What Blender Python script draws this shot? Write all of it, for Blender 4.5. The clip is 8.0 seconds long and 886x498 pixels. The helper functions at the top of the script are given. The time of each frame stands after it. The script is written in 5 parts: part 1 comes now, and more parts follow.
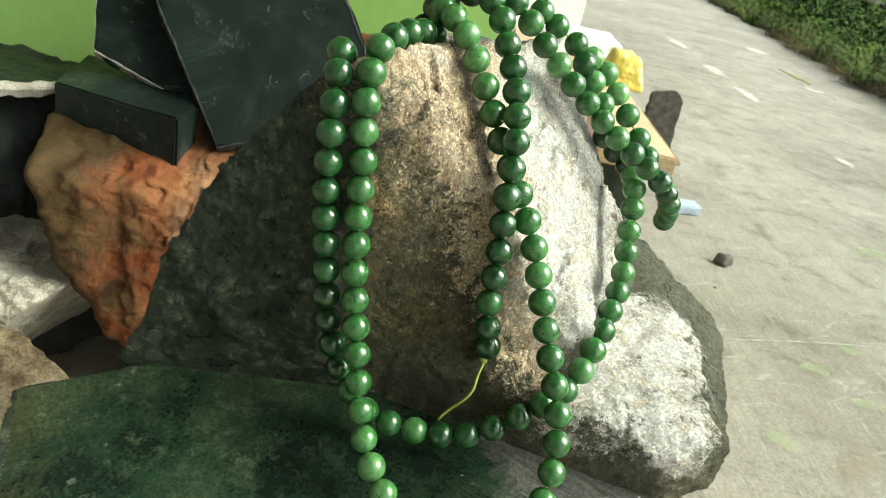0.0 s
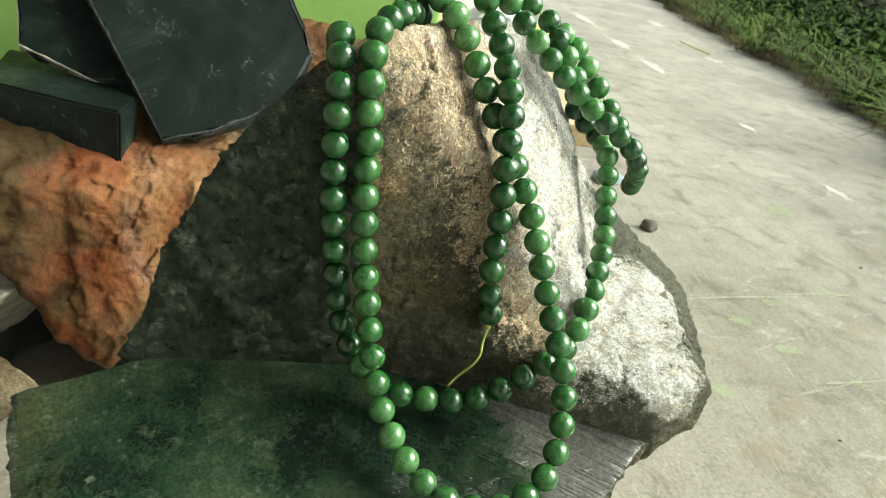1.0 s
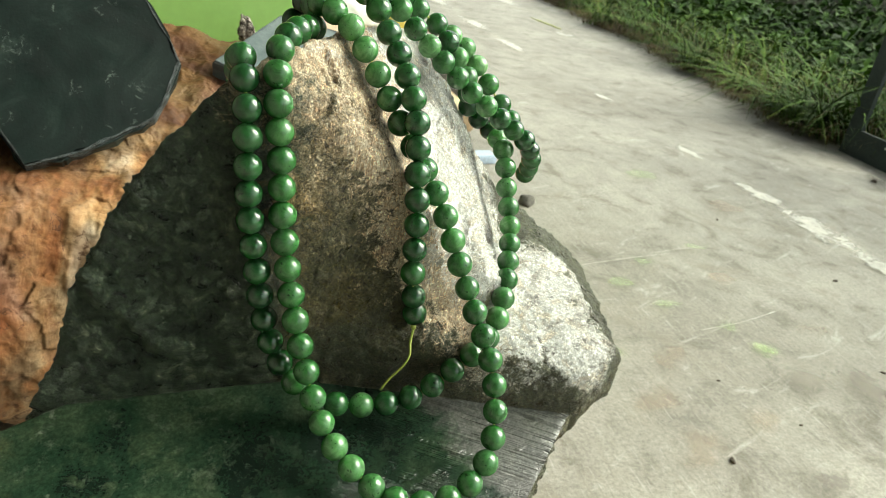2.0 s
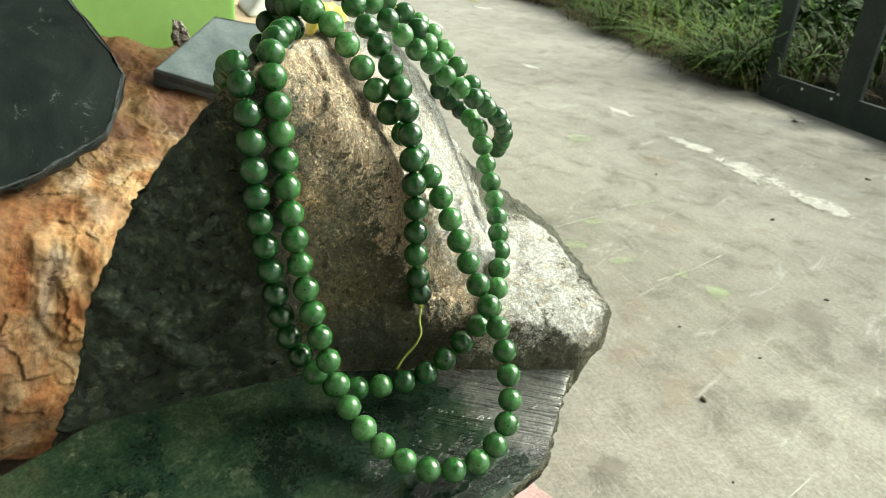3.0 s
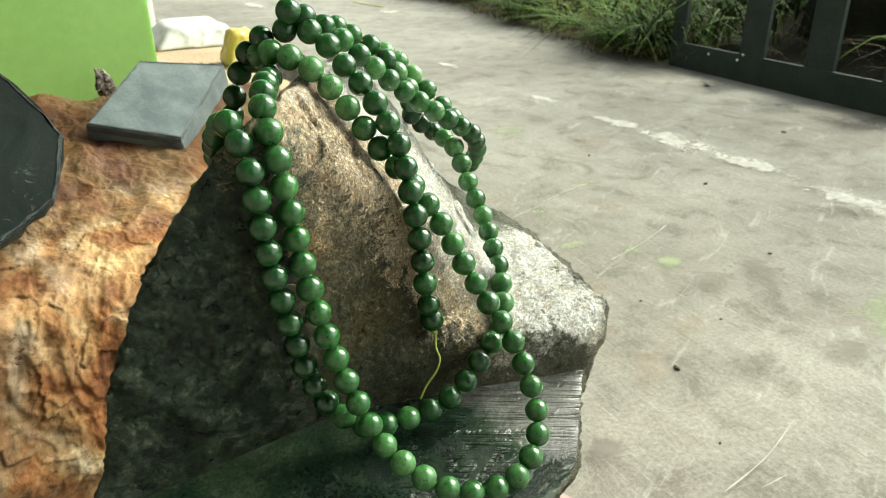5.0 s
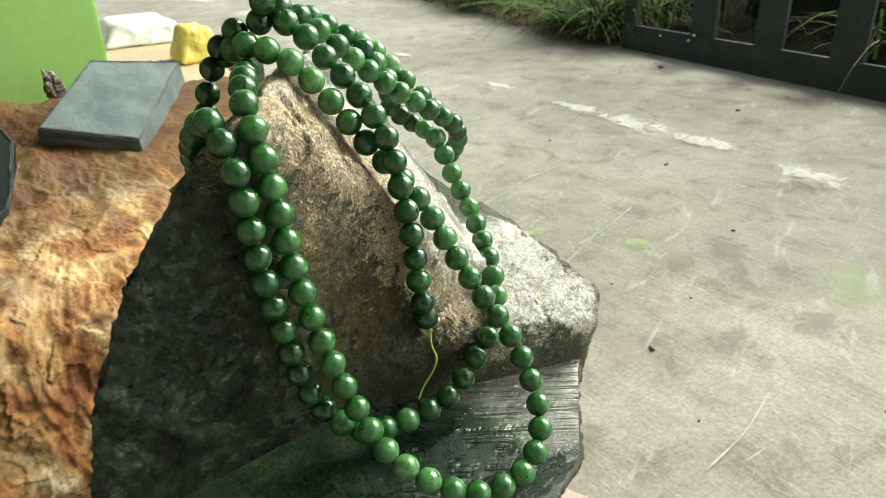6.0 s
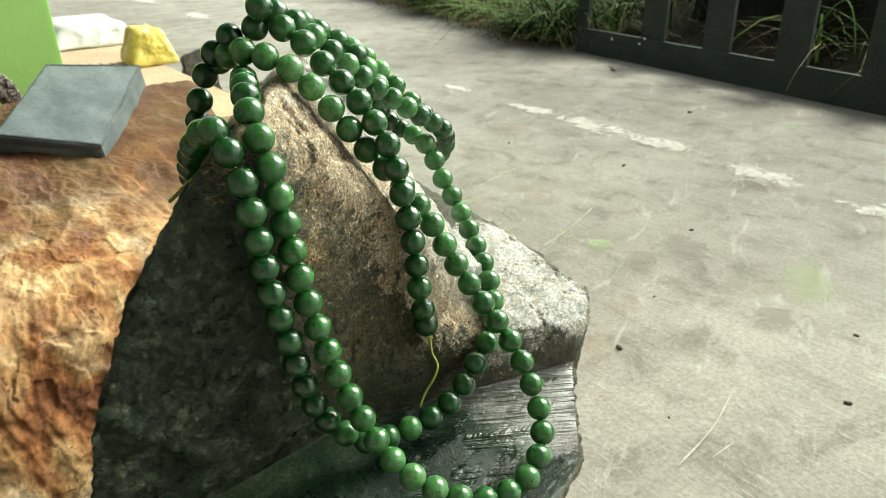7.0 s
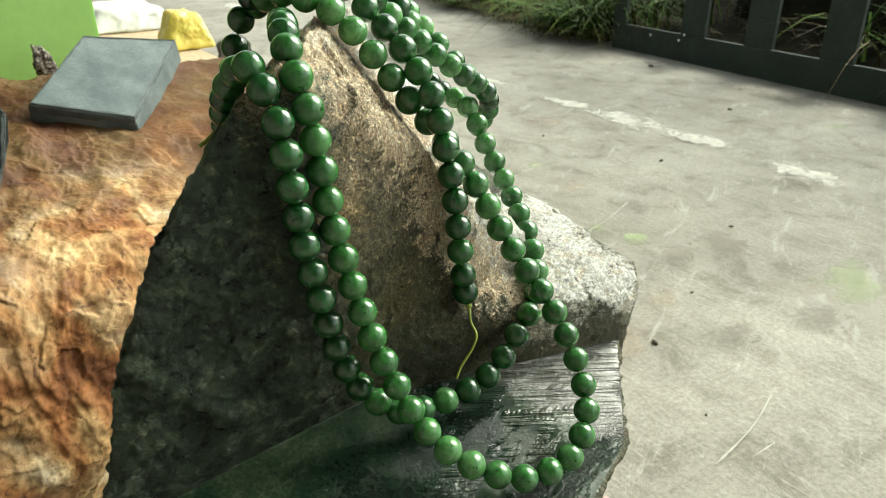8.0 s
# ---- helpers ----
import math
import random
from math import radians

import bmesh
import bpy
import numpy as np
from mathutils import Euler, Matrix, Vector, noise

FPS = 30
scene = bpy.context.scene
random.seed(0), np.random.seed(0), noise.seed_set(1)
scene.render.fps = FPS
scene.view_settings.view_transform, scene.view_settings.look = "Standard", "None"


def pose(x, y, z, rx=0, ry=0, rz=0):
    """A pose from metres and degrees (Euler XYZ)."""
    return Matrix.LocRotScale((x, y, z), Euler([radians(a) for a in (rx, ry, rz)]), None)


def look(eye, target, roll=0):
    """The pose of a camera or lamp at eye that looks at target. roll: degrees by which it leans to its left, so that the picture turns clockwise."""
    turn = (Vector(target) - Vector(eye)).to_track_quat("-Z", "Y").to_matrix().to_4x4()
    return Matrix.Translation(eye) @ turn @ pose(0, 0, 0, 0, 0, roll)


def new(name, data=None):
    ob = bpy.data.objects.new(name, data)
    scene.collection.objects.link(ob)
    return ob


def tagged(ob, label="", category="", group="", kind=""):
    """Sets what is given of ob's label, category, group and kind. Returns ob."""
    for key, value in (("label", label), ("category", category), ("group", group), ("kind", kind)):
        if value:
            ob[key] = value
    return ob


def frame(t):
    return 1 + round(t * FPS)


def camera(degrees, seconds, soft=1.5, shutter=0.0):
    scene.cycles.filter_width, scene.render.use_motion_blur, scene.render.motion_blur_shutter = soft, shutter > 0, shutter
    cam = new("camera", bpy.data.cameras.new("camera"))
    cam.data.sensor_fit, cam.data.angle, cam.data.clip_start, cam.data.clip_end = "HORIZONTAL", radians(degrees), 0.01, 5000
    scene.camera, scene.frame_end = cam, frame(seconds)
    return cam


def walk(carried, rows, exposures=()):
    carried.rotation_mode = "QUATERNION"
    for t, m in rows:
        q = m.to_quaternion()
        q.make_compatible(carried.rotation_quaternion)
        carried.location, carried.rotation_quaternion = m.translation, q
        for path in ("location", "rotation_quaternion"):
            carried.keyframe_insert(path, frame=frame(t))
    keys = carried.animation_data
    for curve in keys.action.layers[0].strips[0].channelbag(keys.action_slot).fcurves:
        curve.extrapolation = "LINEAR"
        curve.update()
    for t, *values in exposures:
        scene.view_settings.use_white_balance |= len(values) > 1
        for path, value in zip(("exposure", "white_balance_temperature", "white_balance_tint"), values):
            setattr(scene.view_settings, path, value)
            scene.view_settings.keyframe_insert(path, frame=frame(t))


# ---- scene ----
# camera: phone held close over a boulder draped with bead strings
cam = camera(63.3, 8.0, 0.45)
PATH = [
    (0, (0.09035, 0.06790, 0.47802), (0.10972, 0.97374, 0.05485), 12.583),
    (0.5, (0.07295, 0.06022, 0.47681), (0.15535, 0.96544, 0.05993), 12.324),
    (1, (0.05868, 0.05579, 0.47328), (0.19150, 0.95238, 0.05081), 11.907),
    (1.5, (0.05082, 0.05384, 0.47783), (0.27239, 0.93979, 0.07040), 12.457),
    (1.7, (0.04723, 0.05520, 0.47964), (0.30415, 0.93091, 0.07084), 11.625),
    (2.8, (0.01867, 0.05050, 0.48104), (0.38324, 0.88355, 0.06496), 6.305),
    (3, (0.01310, 0.04992, 0.48185), (0.38585, 0.87566, 0.05853), 5.433),
    (3.5, (0.00263, 0.05427, 0.48485), (0.38479, 0.87296, 0.05626), 3.747),
    (4, (-0.00433, 0.05466, 0.48816), (0.38708, 0.87219, 0.06573), 3.897),
    (4.5, (-0.01017, 0.05840, 0.49196), (0.41038, 0.86375, 0.07417), 1.434),
    (6, (-0.01980, 0.08039, 0.48968), (0.47618, 0.83330, 0.05711), -1.937),
    (6.5, (-0.02768, 0.08855, 0.48849), (0.50029, 0.81541, 0.04925), -1.011),
    (7, (-0.03488, 0.09343, 0.49140), (0.51498, 0.80862, 0.05994), -1.087),
    (7.5, (-0.03850, 0.09697, 0.48329), (0.51302, 0.81027, 0.05082), -0.397),
    (8, (-0.03367, 0.10491, 0.47044), (0.48495, 0.84233, 0.03773), -0.496),
]
# phone lens: focused on the beads, the yard behind falls slightly out of focus
cam.data.dof.use_dof, cam.data.dof.focus_distance, cam.data.dof.aperture_fstop = True, 0.31, 29.0
walk(cam, [(t, look(eye, target, roll)) for t, eye, target, roll in PATH], [(0.0, 1.12, 6780, -4), (1.5, 1.14, 6780, -4), (3.0, 1.12, 6780, -4), (8.0, 1.10, 6780, -4)])

# ---- light ----
world = bpy.data.worlds.new("sky")
scene.world = world
world.use_nodes = True
wn = world.node_tree.nodes
sky = wn.new("ShaderNodeTexSky")
sky.sky_type = "NISHITA"
sky.sun_disc = False
sky.sun_elevation, sky.sun_rotation = radians(41.5), radians(92)
sky.air_density, sky.dust_density = 1.0, 4.0
haze = wn.new("ShaderNodeHueSaturation")
haze.inputs["Saturation"].default_value = 0.35
world.node_tree.links.new(sky.outputs["Color"], haze.inputs["Color"])
world.node_tree.links.new(haze.outputs["Color"], wn["Background"].inputs["Color"])
wn["Background"].inputs["Strength"].default_value = 0.15
sun_data = bpy.data.lights.new("sun", "SUN")
sun_data.energy, sun_data.angle, sun_data.color = 1.95, radians(40), (1.0, 0.96, 0.88)
sun = new("sun", sun_data)
sun.matrix_world = look((7.0, -0.25, 6.2), (0, 0, 0))


# ---- materials ----
def material(name):
    m = bpy.data.materials.new(name)
    m.use_nodes = True
    return m, m.node_tree.nodes, m.node_tree.links, m.node_tree.nodes["Principled BSDF"]


def noise_node(m, scale, detail=6.0, rough=0.6, distortion=0.0, coord="Object"):
    nodes, links = m.node_tree.nodes, m.node_tree.links
    tc = nodes.get("tc") or nodes.new("ShaderNodeTexCoord")
    tc.name = "tc"
    n = nodes.new("ShaderNodeTexNoise")
    n.inputs["Scale"].default_value = scale
    n.inputs["Detail"].default_value = detail
    n.inputs["Roughness"].default_value = rough
    n.inputs["Distortion"].default_value = distortion
    links.new(tc.outputs[coord], n.inputs["Vector"])
    return n


def ramp(m, fac, stops, interp="LINEAR"):
    if fac.node.bl_idname == "ShaderNodeTexNoise":  # fractal noise keeps close to its mean: spread the stops to suit
        stops = [(0.5 + (p - 0.5) * 0.62, c) for p, c in stops]
    r = m.node_tree.nodes.new("ShaderNodeValToRGB")
    r.color_ramp.interpolation = interp
    el = r.color_ramp.elements
    while len(el) < len(stops):
        el.new(0.5)
    for e, (p, c) in zip(el, stops):
        e.position = p
        e.color = (*c, 1) if len(c) == 3 else c
    m.node_tree.links.new(fac, r.inputs["Fac"])
    return r.outputs["Color"]


def mix(m, fac, a, b, mode="MIX"):
    x = m.node_tree.nodes.new("ShaderNodeMix")
    x.data_type, x.blend_type = "RGBA", mode
    for key, v in (("Factor", fac), ("A", a), ("B", b)):
        sock = [s for s in x.inputs if s.name == key and (s.type == "VALUE" if key == "Factor" else s.type == "RGBA")][0]
        if isinstance(v, (int, float)):
            sock.default_value = v
        elif isinstance(v, tuple):
            sock.default_value = (*v, 1)
        else:
            m.node_tree.links.new(v, sock)
    return [s for s in x.outputs if s.type == "RGBA"][0]


def bump(m, height, strength, dist, normal=None):
    b = m.node_tree.nodes.new("ShaderNodeBump")
    b.inputs["Strength"].default_value = strength
    b.inputs["Distance"].default_value = dist
    m.node_tree.links.new(height, b.inputs["Height"])
    if normal is not None:
        m.node_tree.links.new(normal, b.inputs["Normal"])
    return b.outputs["Normal"]


def math_node(m, op, a, b=0.0, clamp=False):
    n = m.node_tree.nodes.new("ShaderNodeMath")
    n.operation, n.use_clamp = op, clamp
    for i, v in enumerate((a, b)):
        if isinstance(v, (int, float)):
            n.inputs[i].default_value = v
        else:
            m.node_tree.links.new(v, n.inputs[i])
    return n.outputs[0]


def simple(name, base, dark, scale, rough=0.7, bump_d=0.001, bump_s=0.5, coord="Object", metallic=0.0, spec=0.5, grainy=1.0):
    """Two-scale mottled surface."""
    m, nodes, links, bs = material(name)
    big, fine = noise_node(m, scale, 5, 0.6, coord=coord), noise_node(m, scale * 14, 6, 0.7, coord=coord)
    c = ramp(m, big.outputs["Fac"], [(0.3, dark), (0.7, base)])
    c2 = ramp(m, fine.outputs["Fac"], [(0.25, (1 - 0.3 * grainy,) * 3), (0.75, (1 + 0.15 * grainy,) * 3)])
    links.new(mix(m, 1.0, c, c2, "MULTIPLY"), bs.inputs["Base Color"])
    bs.inputs["Roughness"].default_value = rough
    bs.inputs["Metallic"].default_value = metallic
    bs.inputs["Specular IOR Level"].default_value = spec
    links.new(bump(m, fine.outputs["Fac"], bump_s, bump_d), bs.inputs["Normal"])
    return m


def bead_jade():
    """Translucent nephrite; each bead's tone, some shade included, comes with its object, clouds and black specks from
    noise.
    """
    m, nodes, links, bs = material("bead_jade")
    info = nodes.new("ShaderNodeObjectInfo")
    tc = nodes.new("ShaderNodeTexCoord")
    tc.name = "tc"
    off = nodes.new("ShaderNodeVectorMath")
    off.operation = "ADD"
    mul = nodes.new("ShaderNodeVectorMath")
    mul.operation = "SCALE"
    mul.inputs[0].default_value = (37.0, 91.0, 53.0)
    links.new(info.outputs["Random"], mul.inputs["Scale"])
    links.new(tc.outputs["Object"], off.inputs[0])
    links.new(mul.outputs[0], off.inputs[1])

    def n3(scale, detail, rough, distortion=0.0):
        n = nodes.new("ShaderNodeTexNoise")
        n.inputs["Scale"].default_value, n.inputs["Detail"].default_value = scale, detail
        n.inputs["Roughness"].default_value, n.inputs["Distortion"].default_value = rough, distortion
        links.new(off.outputs[0], n.inputs["Vector"])
        return n.outputs["Fac"]
    cloud = ramp(m, n3(230, 6, 0.7, 0.8), [(0.26, (0.55, 0.60, 0.55)), (0.5, (0.97, 0.97, 0.97)), (0.76, (1.55, 1.38, 1.5))])
    c = mix(m, 1.0, info.outputs["Color"], cloud, "MULTIPLY")
    spots = ramp(m, n3(820, 2, 0.5), [(0.73, (0, 0, 0)), (0.79, (1, 1, 1))])
    few = ramp(m, n3(130, 1, 0.5), [(0.48, (0, 0, 0)), (0.60, (0.9, 0.9, 0.9))])
    c = mix(m, mix(m, 1.0, spots, few, "MULTIPLY"), c, (0.003, 0.012, 0.006))
    links.new(c, bs.inputs["Base Color"])
    links.new(ramp(m, n3(300, 3, 0.5), [(0.3, (0.02, 0.02, 0.02)), (0.7, (0.045, 0.045, 0.045))]), bs.inputs["Roughness"])
    bs.inputs["Subsurface Weight"].default_value = 1.0
    bs.inputs["Transmission Weight"].default_value = 0.15
    bs.inputs["Subsurface Radius"].default_value = (0.55, 1.0, 0.5)
    bs.inputs["Subsurface Scale"].default_value = 0.012
    bs.inputs["IOR"].default_value = 1.62
    bs.inputs["Specular IOR Level"].default_value = 0.48
    return m


def mapped(m, scale, rot=(0, 0, 0)):
    nodes, links = m.node_tree.nodes, m.node_tree.links
    mp = nodes.new("ShaderNodeMapping")
    mp.inputs["Scale"].default_value = scale
    mp.inputs["Rotation"].default_value = rot
    links.new(nodes["tc"].outputs["Object"], mp.inputs["Vector"])
    return mp.outputs["Vector"]


def turned(m, angle, scale):
    """Object coordinates turned about z by an angle in degrees, then stretched."""
    nodes, links = m.node_tree.nodes, m.node_tree.links
    mp = nodes.new("ShaderNodeMapping")
    mp.inputs["Rotation"].default_value = (0, 0, -radians(angle))
    links.new(nodes["tc"].outputs["Object"], mp.inputs["Vector"])
    sc = nodes.new("ShaderNodeMapping")
    sc.inputs["Scale"].default_value = scale
    links.new(mp.outputs["Vector"], sc.inputs["Vector"])
    return sc.outputs["Vector"]


def noise_on(m, vec, scale, detail=5.0, rough=0.6, distortion=0.0):
    n = m.node_tree.nodes.new("ShaderNodeTexNoise")
    n.inputs["Scale"].default_value, n.inputs["Detail"].default_value = scale, detail
    n.inputs["Roughness"].default_value, n.inputs["Distortion"].default_value = rough, distortion
    m.node_tree.links.new(vec, n.inputs["Vector"])
    return n.outputs["Fac"]


def cells(m, vec, scale, feature="F1"):
    v = m.node_tree.nodes.new("ShaderNodeTexVoronoi")
    v.feature = feature
    v.inputs["Scale"].default_value = scale
    m.node_tree.links.new(vec, v.inputs["Vector"])
    return v


def warped(m, amount, scale):
    """Object coordinates pushed about by noise, so that cells lose their straight borders."""
    nodes, links = m.node_tree.nodes, m.node_tree.links
    n = noise_node(m, scale, 3, 0.6)
    sub = nodes.new("ShaderNodeVectorMath")
    sub.operation = "SUBTRACT"
    sub.inputs[1].default_value = (0.5, 0.5, 0.5)
    links.new(n.outputs["Color"], sub.inputs[0])
    sc = nodes.new("ShaderNodeVectorMath")
    sc.operation = "SCALE"
    sc.inputs["Scale"].default_value = amount
    links.new(sub.outputs[0], sc.inputs[0])
    add = nodes.new("ShaderNodeVectorMath")
    links.new(nodes["tc"].outputs["Object"], add.inputs[0])
    links.new(sc.outputs[0], add.inputs[1])
    return add.outputs[0]


def rind():
    """Weathered skin of the boulder: dark green-grey broken rock on one side, brown, tan and white crust on the other."""
    m, nodes, links, bs = material("boulder_rind")
    tc = nodes.new("ShaderNodeTexCoord")
    tc.name = "tc"
    sep = nodes.new("ShaderNodeSeparateXYZ")
    links.new(tc.outputs["Object"], sep.inputs[0])
    n1, n2, n3, n4 = noise_node(m, 24, 6, 0.65), noise_node(m, 120, 8, 0.75, 0.6), noise_node(m, 620, 7, 0.75, 0.8), noise_node(m, 60, 7, 0.72, 1.5)
    fine = noise_node(m, 500, 8, 0.72, 1.3)
    speck = noise_node(m, 760, 4, 0.65, 0.9)
    fibre = noise_on(m, mapped(m, (620, 620, 90)), 1.0, 6, 0.7, 1.4)
    wv = warped(m, 0.008, 90)
    wv2 = warped(m, 0.012, 160)
    chips, chips2, flakes = cells(m, wv, 150), cells(m, wv, 420), cells(m, wv2, 165)
    wob = math_node(m, "MULTIPLY", math_node(m, "SUBTRACT", n1.outputs["Fac"], 0.5), 0.055)
    wob2 = math_node(m, "MULTIPLY", math_node(m, "SUBTRACT", n4.outputs["Fac"], 0.5), 0.05)
    wob3 = math_node(m, "MULTIPLY", math_node(m, "SUBTRACT", fine.outputs["Fac"], 0.5), 0.05)
    wobble = math_node(m, "ADD", wob2, wob3)
    x = math_node(m, "ADD", math_node(m, "ADD", sep.outputs["X"], wob), wobble)
    y = math_node(m, "ADD", sep.outputs["Y"], wobble)
    z = math_node(m, "ADD", math_node(m, "ADD", sep.outputs["Z"], wob), wobble)
    dark = ramp(m, n2.outputs["Fac"], [(0.3, (0.006, 0.012, 0.006)), (0.48, (0.022, 0.038, 0.019)), (0.60, (0.056, 0.080, 0.045)), (0.74, (0.20, 0.22, 0.15))])
    pale_chip = ramp(m, chips2.outputs["Color"], [(0.76, (0, 0, 0)), (0.80, (0.7, 0.7, 0.7))])
    dark = mix(m, pale_chip, dark, (0.070, 0.098, 0.066))
    flake = math_node(m, "MULTIPLY", ramp(m, flakes.outputs["Color"], [(0.70, (0, 0, 0)), (0.73, (0.8, 0.8, 0.8))]), ramp(m, flakes.outputs["Distance"], [(0.45, (1, 1, 1)), (0.52, (0, 0, 0))]))
    dark = mix(m, flake, dark, mix(m, n3.outputs["Fac"], (0.03, 0.048, 0.03), (0.20, 0.24, 0.17)))
    worm = math_node(m, "MULTIPLY", math_node(m, "ABSOLUTE", math_node(m, "SUBTRACT", noise_node(m, 330, 5, 0.62, 1.8).outputs["Fac"], 0.5)), 5.5, True)
    crust = math_node(m, "ADD", math_node(m, "MULTIPLY", math_node(m, "SUBTRACT", 1.0, worm), 0.45), math_node(m, "MULTIPLY", math_node(m, "SUBTRACT", fine.outputs["Fac"], 0.22), 1.0))
    crumb = ramp(m, crust, [(0.16, (0.012, 0.009, 0.006)), (0.34, (0.060, 0.046, 0.026)), (0.50, (0.135, 0.104, 0.058)), (0.66, (0.27, 0.215, 0.130)), (0.84, (0.50, 0.42, 0.29))])
    rusty = ramp(m, noise_node(m, 42, 5, 0.6, 0.8).outputs["Fac"], [(0.42, (1, 1, 1)), (0.64, (1.12, 1.0, 0.84))])
    crumb = mix(m, 1.0, crumb, rusty, "MULTIPLY")
    brown = mix(m, ramp(m, n4.outputs["Fac"], [(0.36, (0.75, 0.75, 0.75)), (0.60, (0, 0, 0))]), crumb, mix(m, 1.0, crumb, (0.58, 0.62, 0.54), "MULTIPLY"))
    gold = ramp(m, n1.outputs["Fac"], [(0.5, (0, 0, 0)), (0.68, (0.55, 0.55, 0.55))])
    brown = mix(m, gold, brown, mix(m, 1.0, crumb, (1.30, 1.12, 0.80), "MULTIPLY"))
    streaks = ramp(m, fibre, [(0.26, (0.13, 0.072, 0.038)), (0.38, (0.46, 0.295, 0.165)), (0.50, (0.72, 0.54, 0.35)), (0.66, (0.90, 0.79, 0.62))])
    tan = mix(m, ramp(m, n4.outputs["Fac"], [(0.40, (0.8, 0.8, 0.8)), (0.60, (0.1, 0.1, 0.1))]), streaks, ramp(m, fine.outputs["Fac"], [(0.24, (0.16, 0.09, 0.05)), (0.40, (0.50, 0.36, 0.22)), (0.58, (0.80, 0.68, 0.52))]))
    white = ramp(m, fine.outputs["Fac"], [(0.16, (0.20, 0.185, 0.16)), (0.28, (0.52, 0.50, 0.46)), (0.36, (0.77, 0.755, 0.72)), (0.50, (0.90, 0.885, 0.86))])
    white = mix(m, ramp(m, n4.outputs["Fac"], [(0.52, (0, 0, 0)), (0.66, (0.6, 0.6, 0.6))]), white, mix(m, 1.0, white, (0.88, 0.76, 0.60), "MULTIPLY"))
    white = mix(m, ramp(m, n2.outputs["Fac"], [(0.26, (0.75, 0.75, 0.75)), (0.36, (0, 0, 0))]), white, (0.16, 0.14, 0.115))
    white = mix(m, 1.0, white, ramp(m, worm, [(0.0, (0.62, 0.60, 0.57)), (0.16, (0.95, 0.95, 0.95)), (0.5, (1.06, 1.06, 1.06))]), "MULTIPLY")
    veins = noise_on(m, warped(m, 0.02, 40), 46, 5, 0.6, 1.0)
    white = mix(m, ramp(m, veins, [(0.34, (0.5, 0.5, 0.5)), (0.42, (0, 0, 0))]), white, mix(m, 1.0, white, (0.55, 0.50, 0.44), "MULTIPLY"))
    f_mid = math_node(m, "MULTIPLY", math_node(m, "SUBTRACT", x, 0.058), 80, True)
    f_top = math_node(m, "MULTIPLY", math_node(m, "SUBTRACT", math_node(m, "ADD", z, math_node(m, "MULTIPLY", x, 0.9)), 0.462), 34, True)
    across = math_node(m, "ADD", x, math_node(m, "MULTIPLY", z, 0.51))
    f_right = math_node(m, "MULTIPLY", math_node(m, "SUBTRACT", across, 0.309), 100, True)
    f_edge = math_node(m, "MULTIPLY", math_node(m, "SUBTRACT", across, 0.284), 110, True)
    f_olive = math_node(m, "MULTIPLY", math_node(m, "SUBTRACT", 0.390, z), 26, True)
    f_low = math_node(m, "MULTIPLY", math_node(m, "SUBTRACT", math_node(m, "SUBTRACT", 0.335, z), math_node(m, "MULTIPLY", x, 0.15)), 120, True)
    back = math_node(m, "MAXIMUM", math_node(m, "SUBTRACT", y, 0.369), math_node(m, "SUBTRACT", x, 0.214))
    f_back = math_node(m, "MULTIPLY", math_node(m, "MULTIPLY", back, 170, True), math_node(m, "MULTIPLY", math_node(m, "SUBTRACT", x, 0.172), 90, True))
    grey = mix(m, 0.3, dark, mix(m, 1.0, crumb, (0.8, 0.85, 0.85), "MULTIPLY"))
    # brown crust gets darker and slightly greener towards the bottom
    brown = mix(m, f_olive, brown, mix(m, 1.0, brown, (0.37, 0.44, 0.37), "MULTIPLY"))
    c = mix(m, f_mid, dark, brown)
    c = mix(m, f_top, c, tan)
    c = mix(m, f_edge, c, tan)
    c = mix(m, f_right, c, white)
    c = mix(m, f_back, c, grey)
    # dark crust along the foot, with the overhang's shadow painted in
    c = mix(m, f_low, c, mix(m, math_node(m, "MULTIPLY", f_mid, 0.3), dark, crumb))
    grain = ramp(m, n3.outputs["Fac"], [(0.30, (0.74, 0.74, 0.74)), (0.5, (1, 1, 1)), (0.70, (1.2, 1.2, 1.2))])
    c = mix(m, 1.0, c, grain, "MULTIPLY")
    links.new(mix(m, ramp(m, speck.outputs["Fac"], [(0.58, (0, 0, 0)), (0.68, (0.62, 0.62, 0.62))]), mix(m, 1.0, c, (0.88, 0.90, 0.88), "MULTIPLY"), mix(m, 1.0, c, (2.5, 2.5, 2.4), "MULTIPLY")), bs.inputs["Base Color"])
    links.new(ramp(m, n2.outputs["Fac"], [(0.3, (0.25, 0.25, 0.25)), (0.7, (0.5, 0.5, 0.5))]), bs.inputs["Roughness"])
    b1 = bump(m, n3.outputs["Fac"], 0.8, 0.0009)
    b2 = bump(m, chips.outputs["Distance"], 0.6, 0.0014, b1)
    b3 = bump(m, chips2.outputs["Distance"], 0.7, 0.0009, b2)
    b4 = bump(m, math_node(m, "ADD", fine.outputs["Fac"], math_node(m, "MULTIPLY", speck.outputs["Fac"], 0.6)), 0.9, 0.0013, b3)
    b5 = bump(m, math_node(m, "SUBTRACT", flake, math_node(m, "MULTIPLY", worm, 0.7)), 0.9, 0.0010, b4)
    links.new(bump(m, n2.outputs["Fac"], 0.5, 0.0016, b5), bs.inputs["Normal"])
    return m


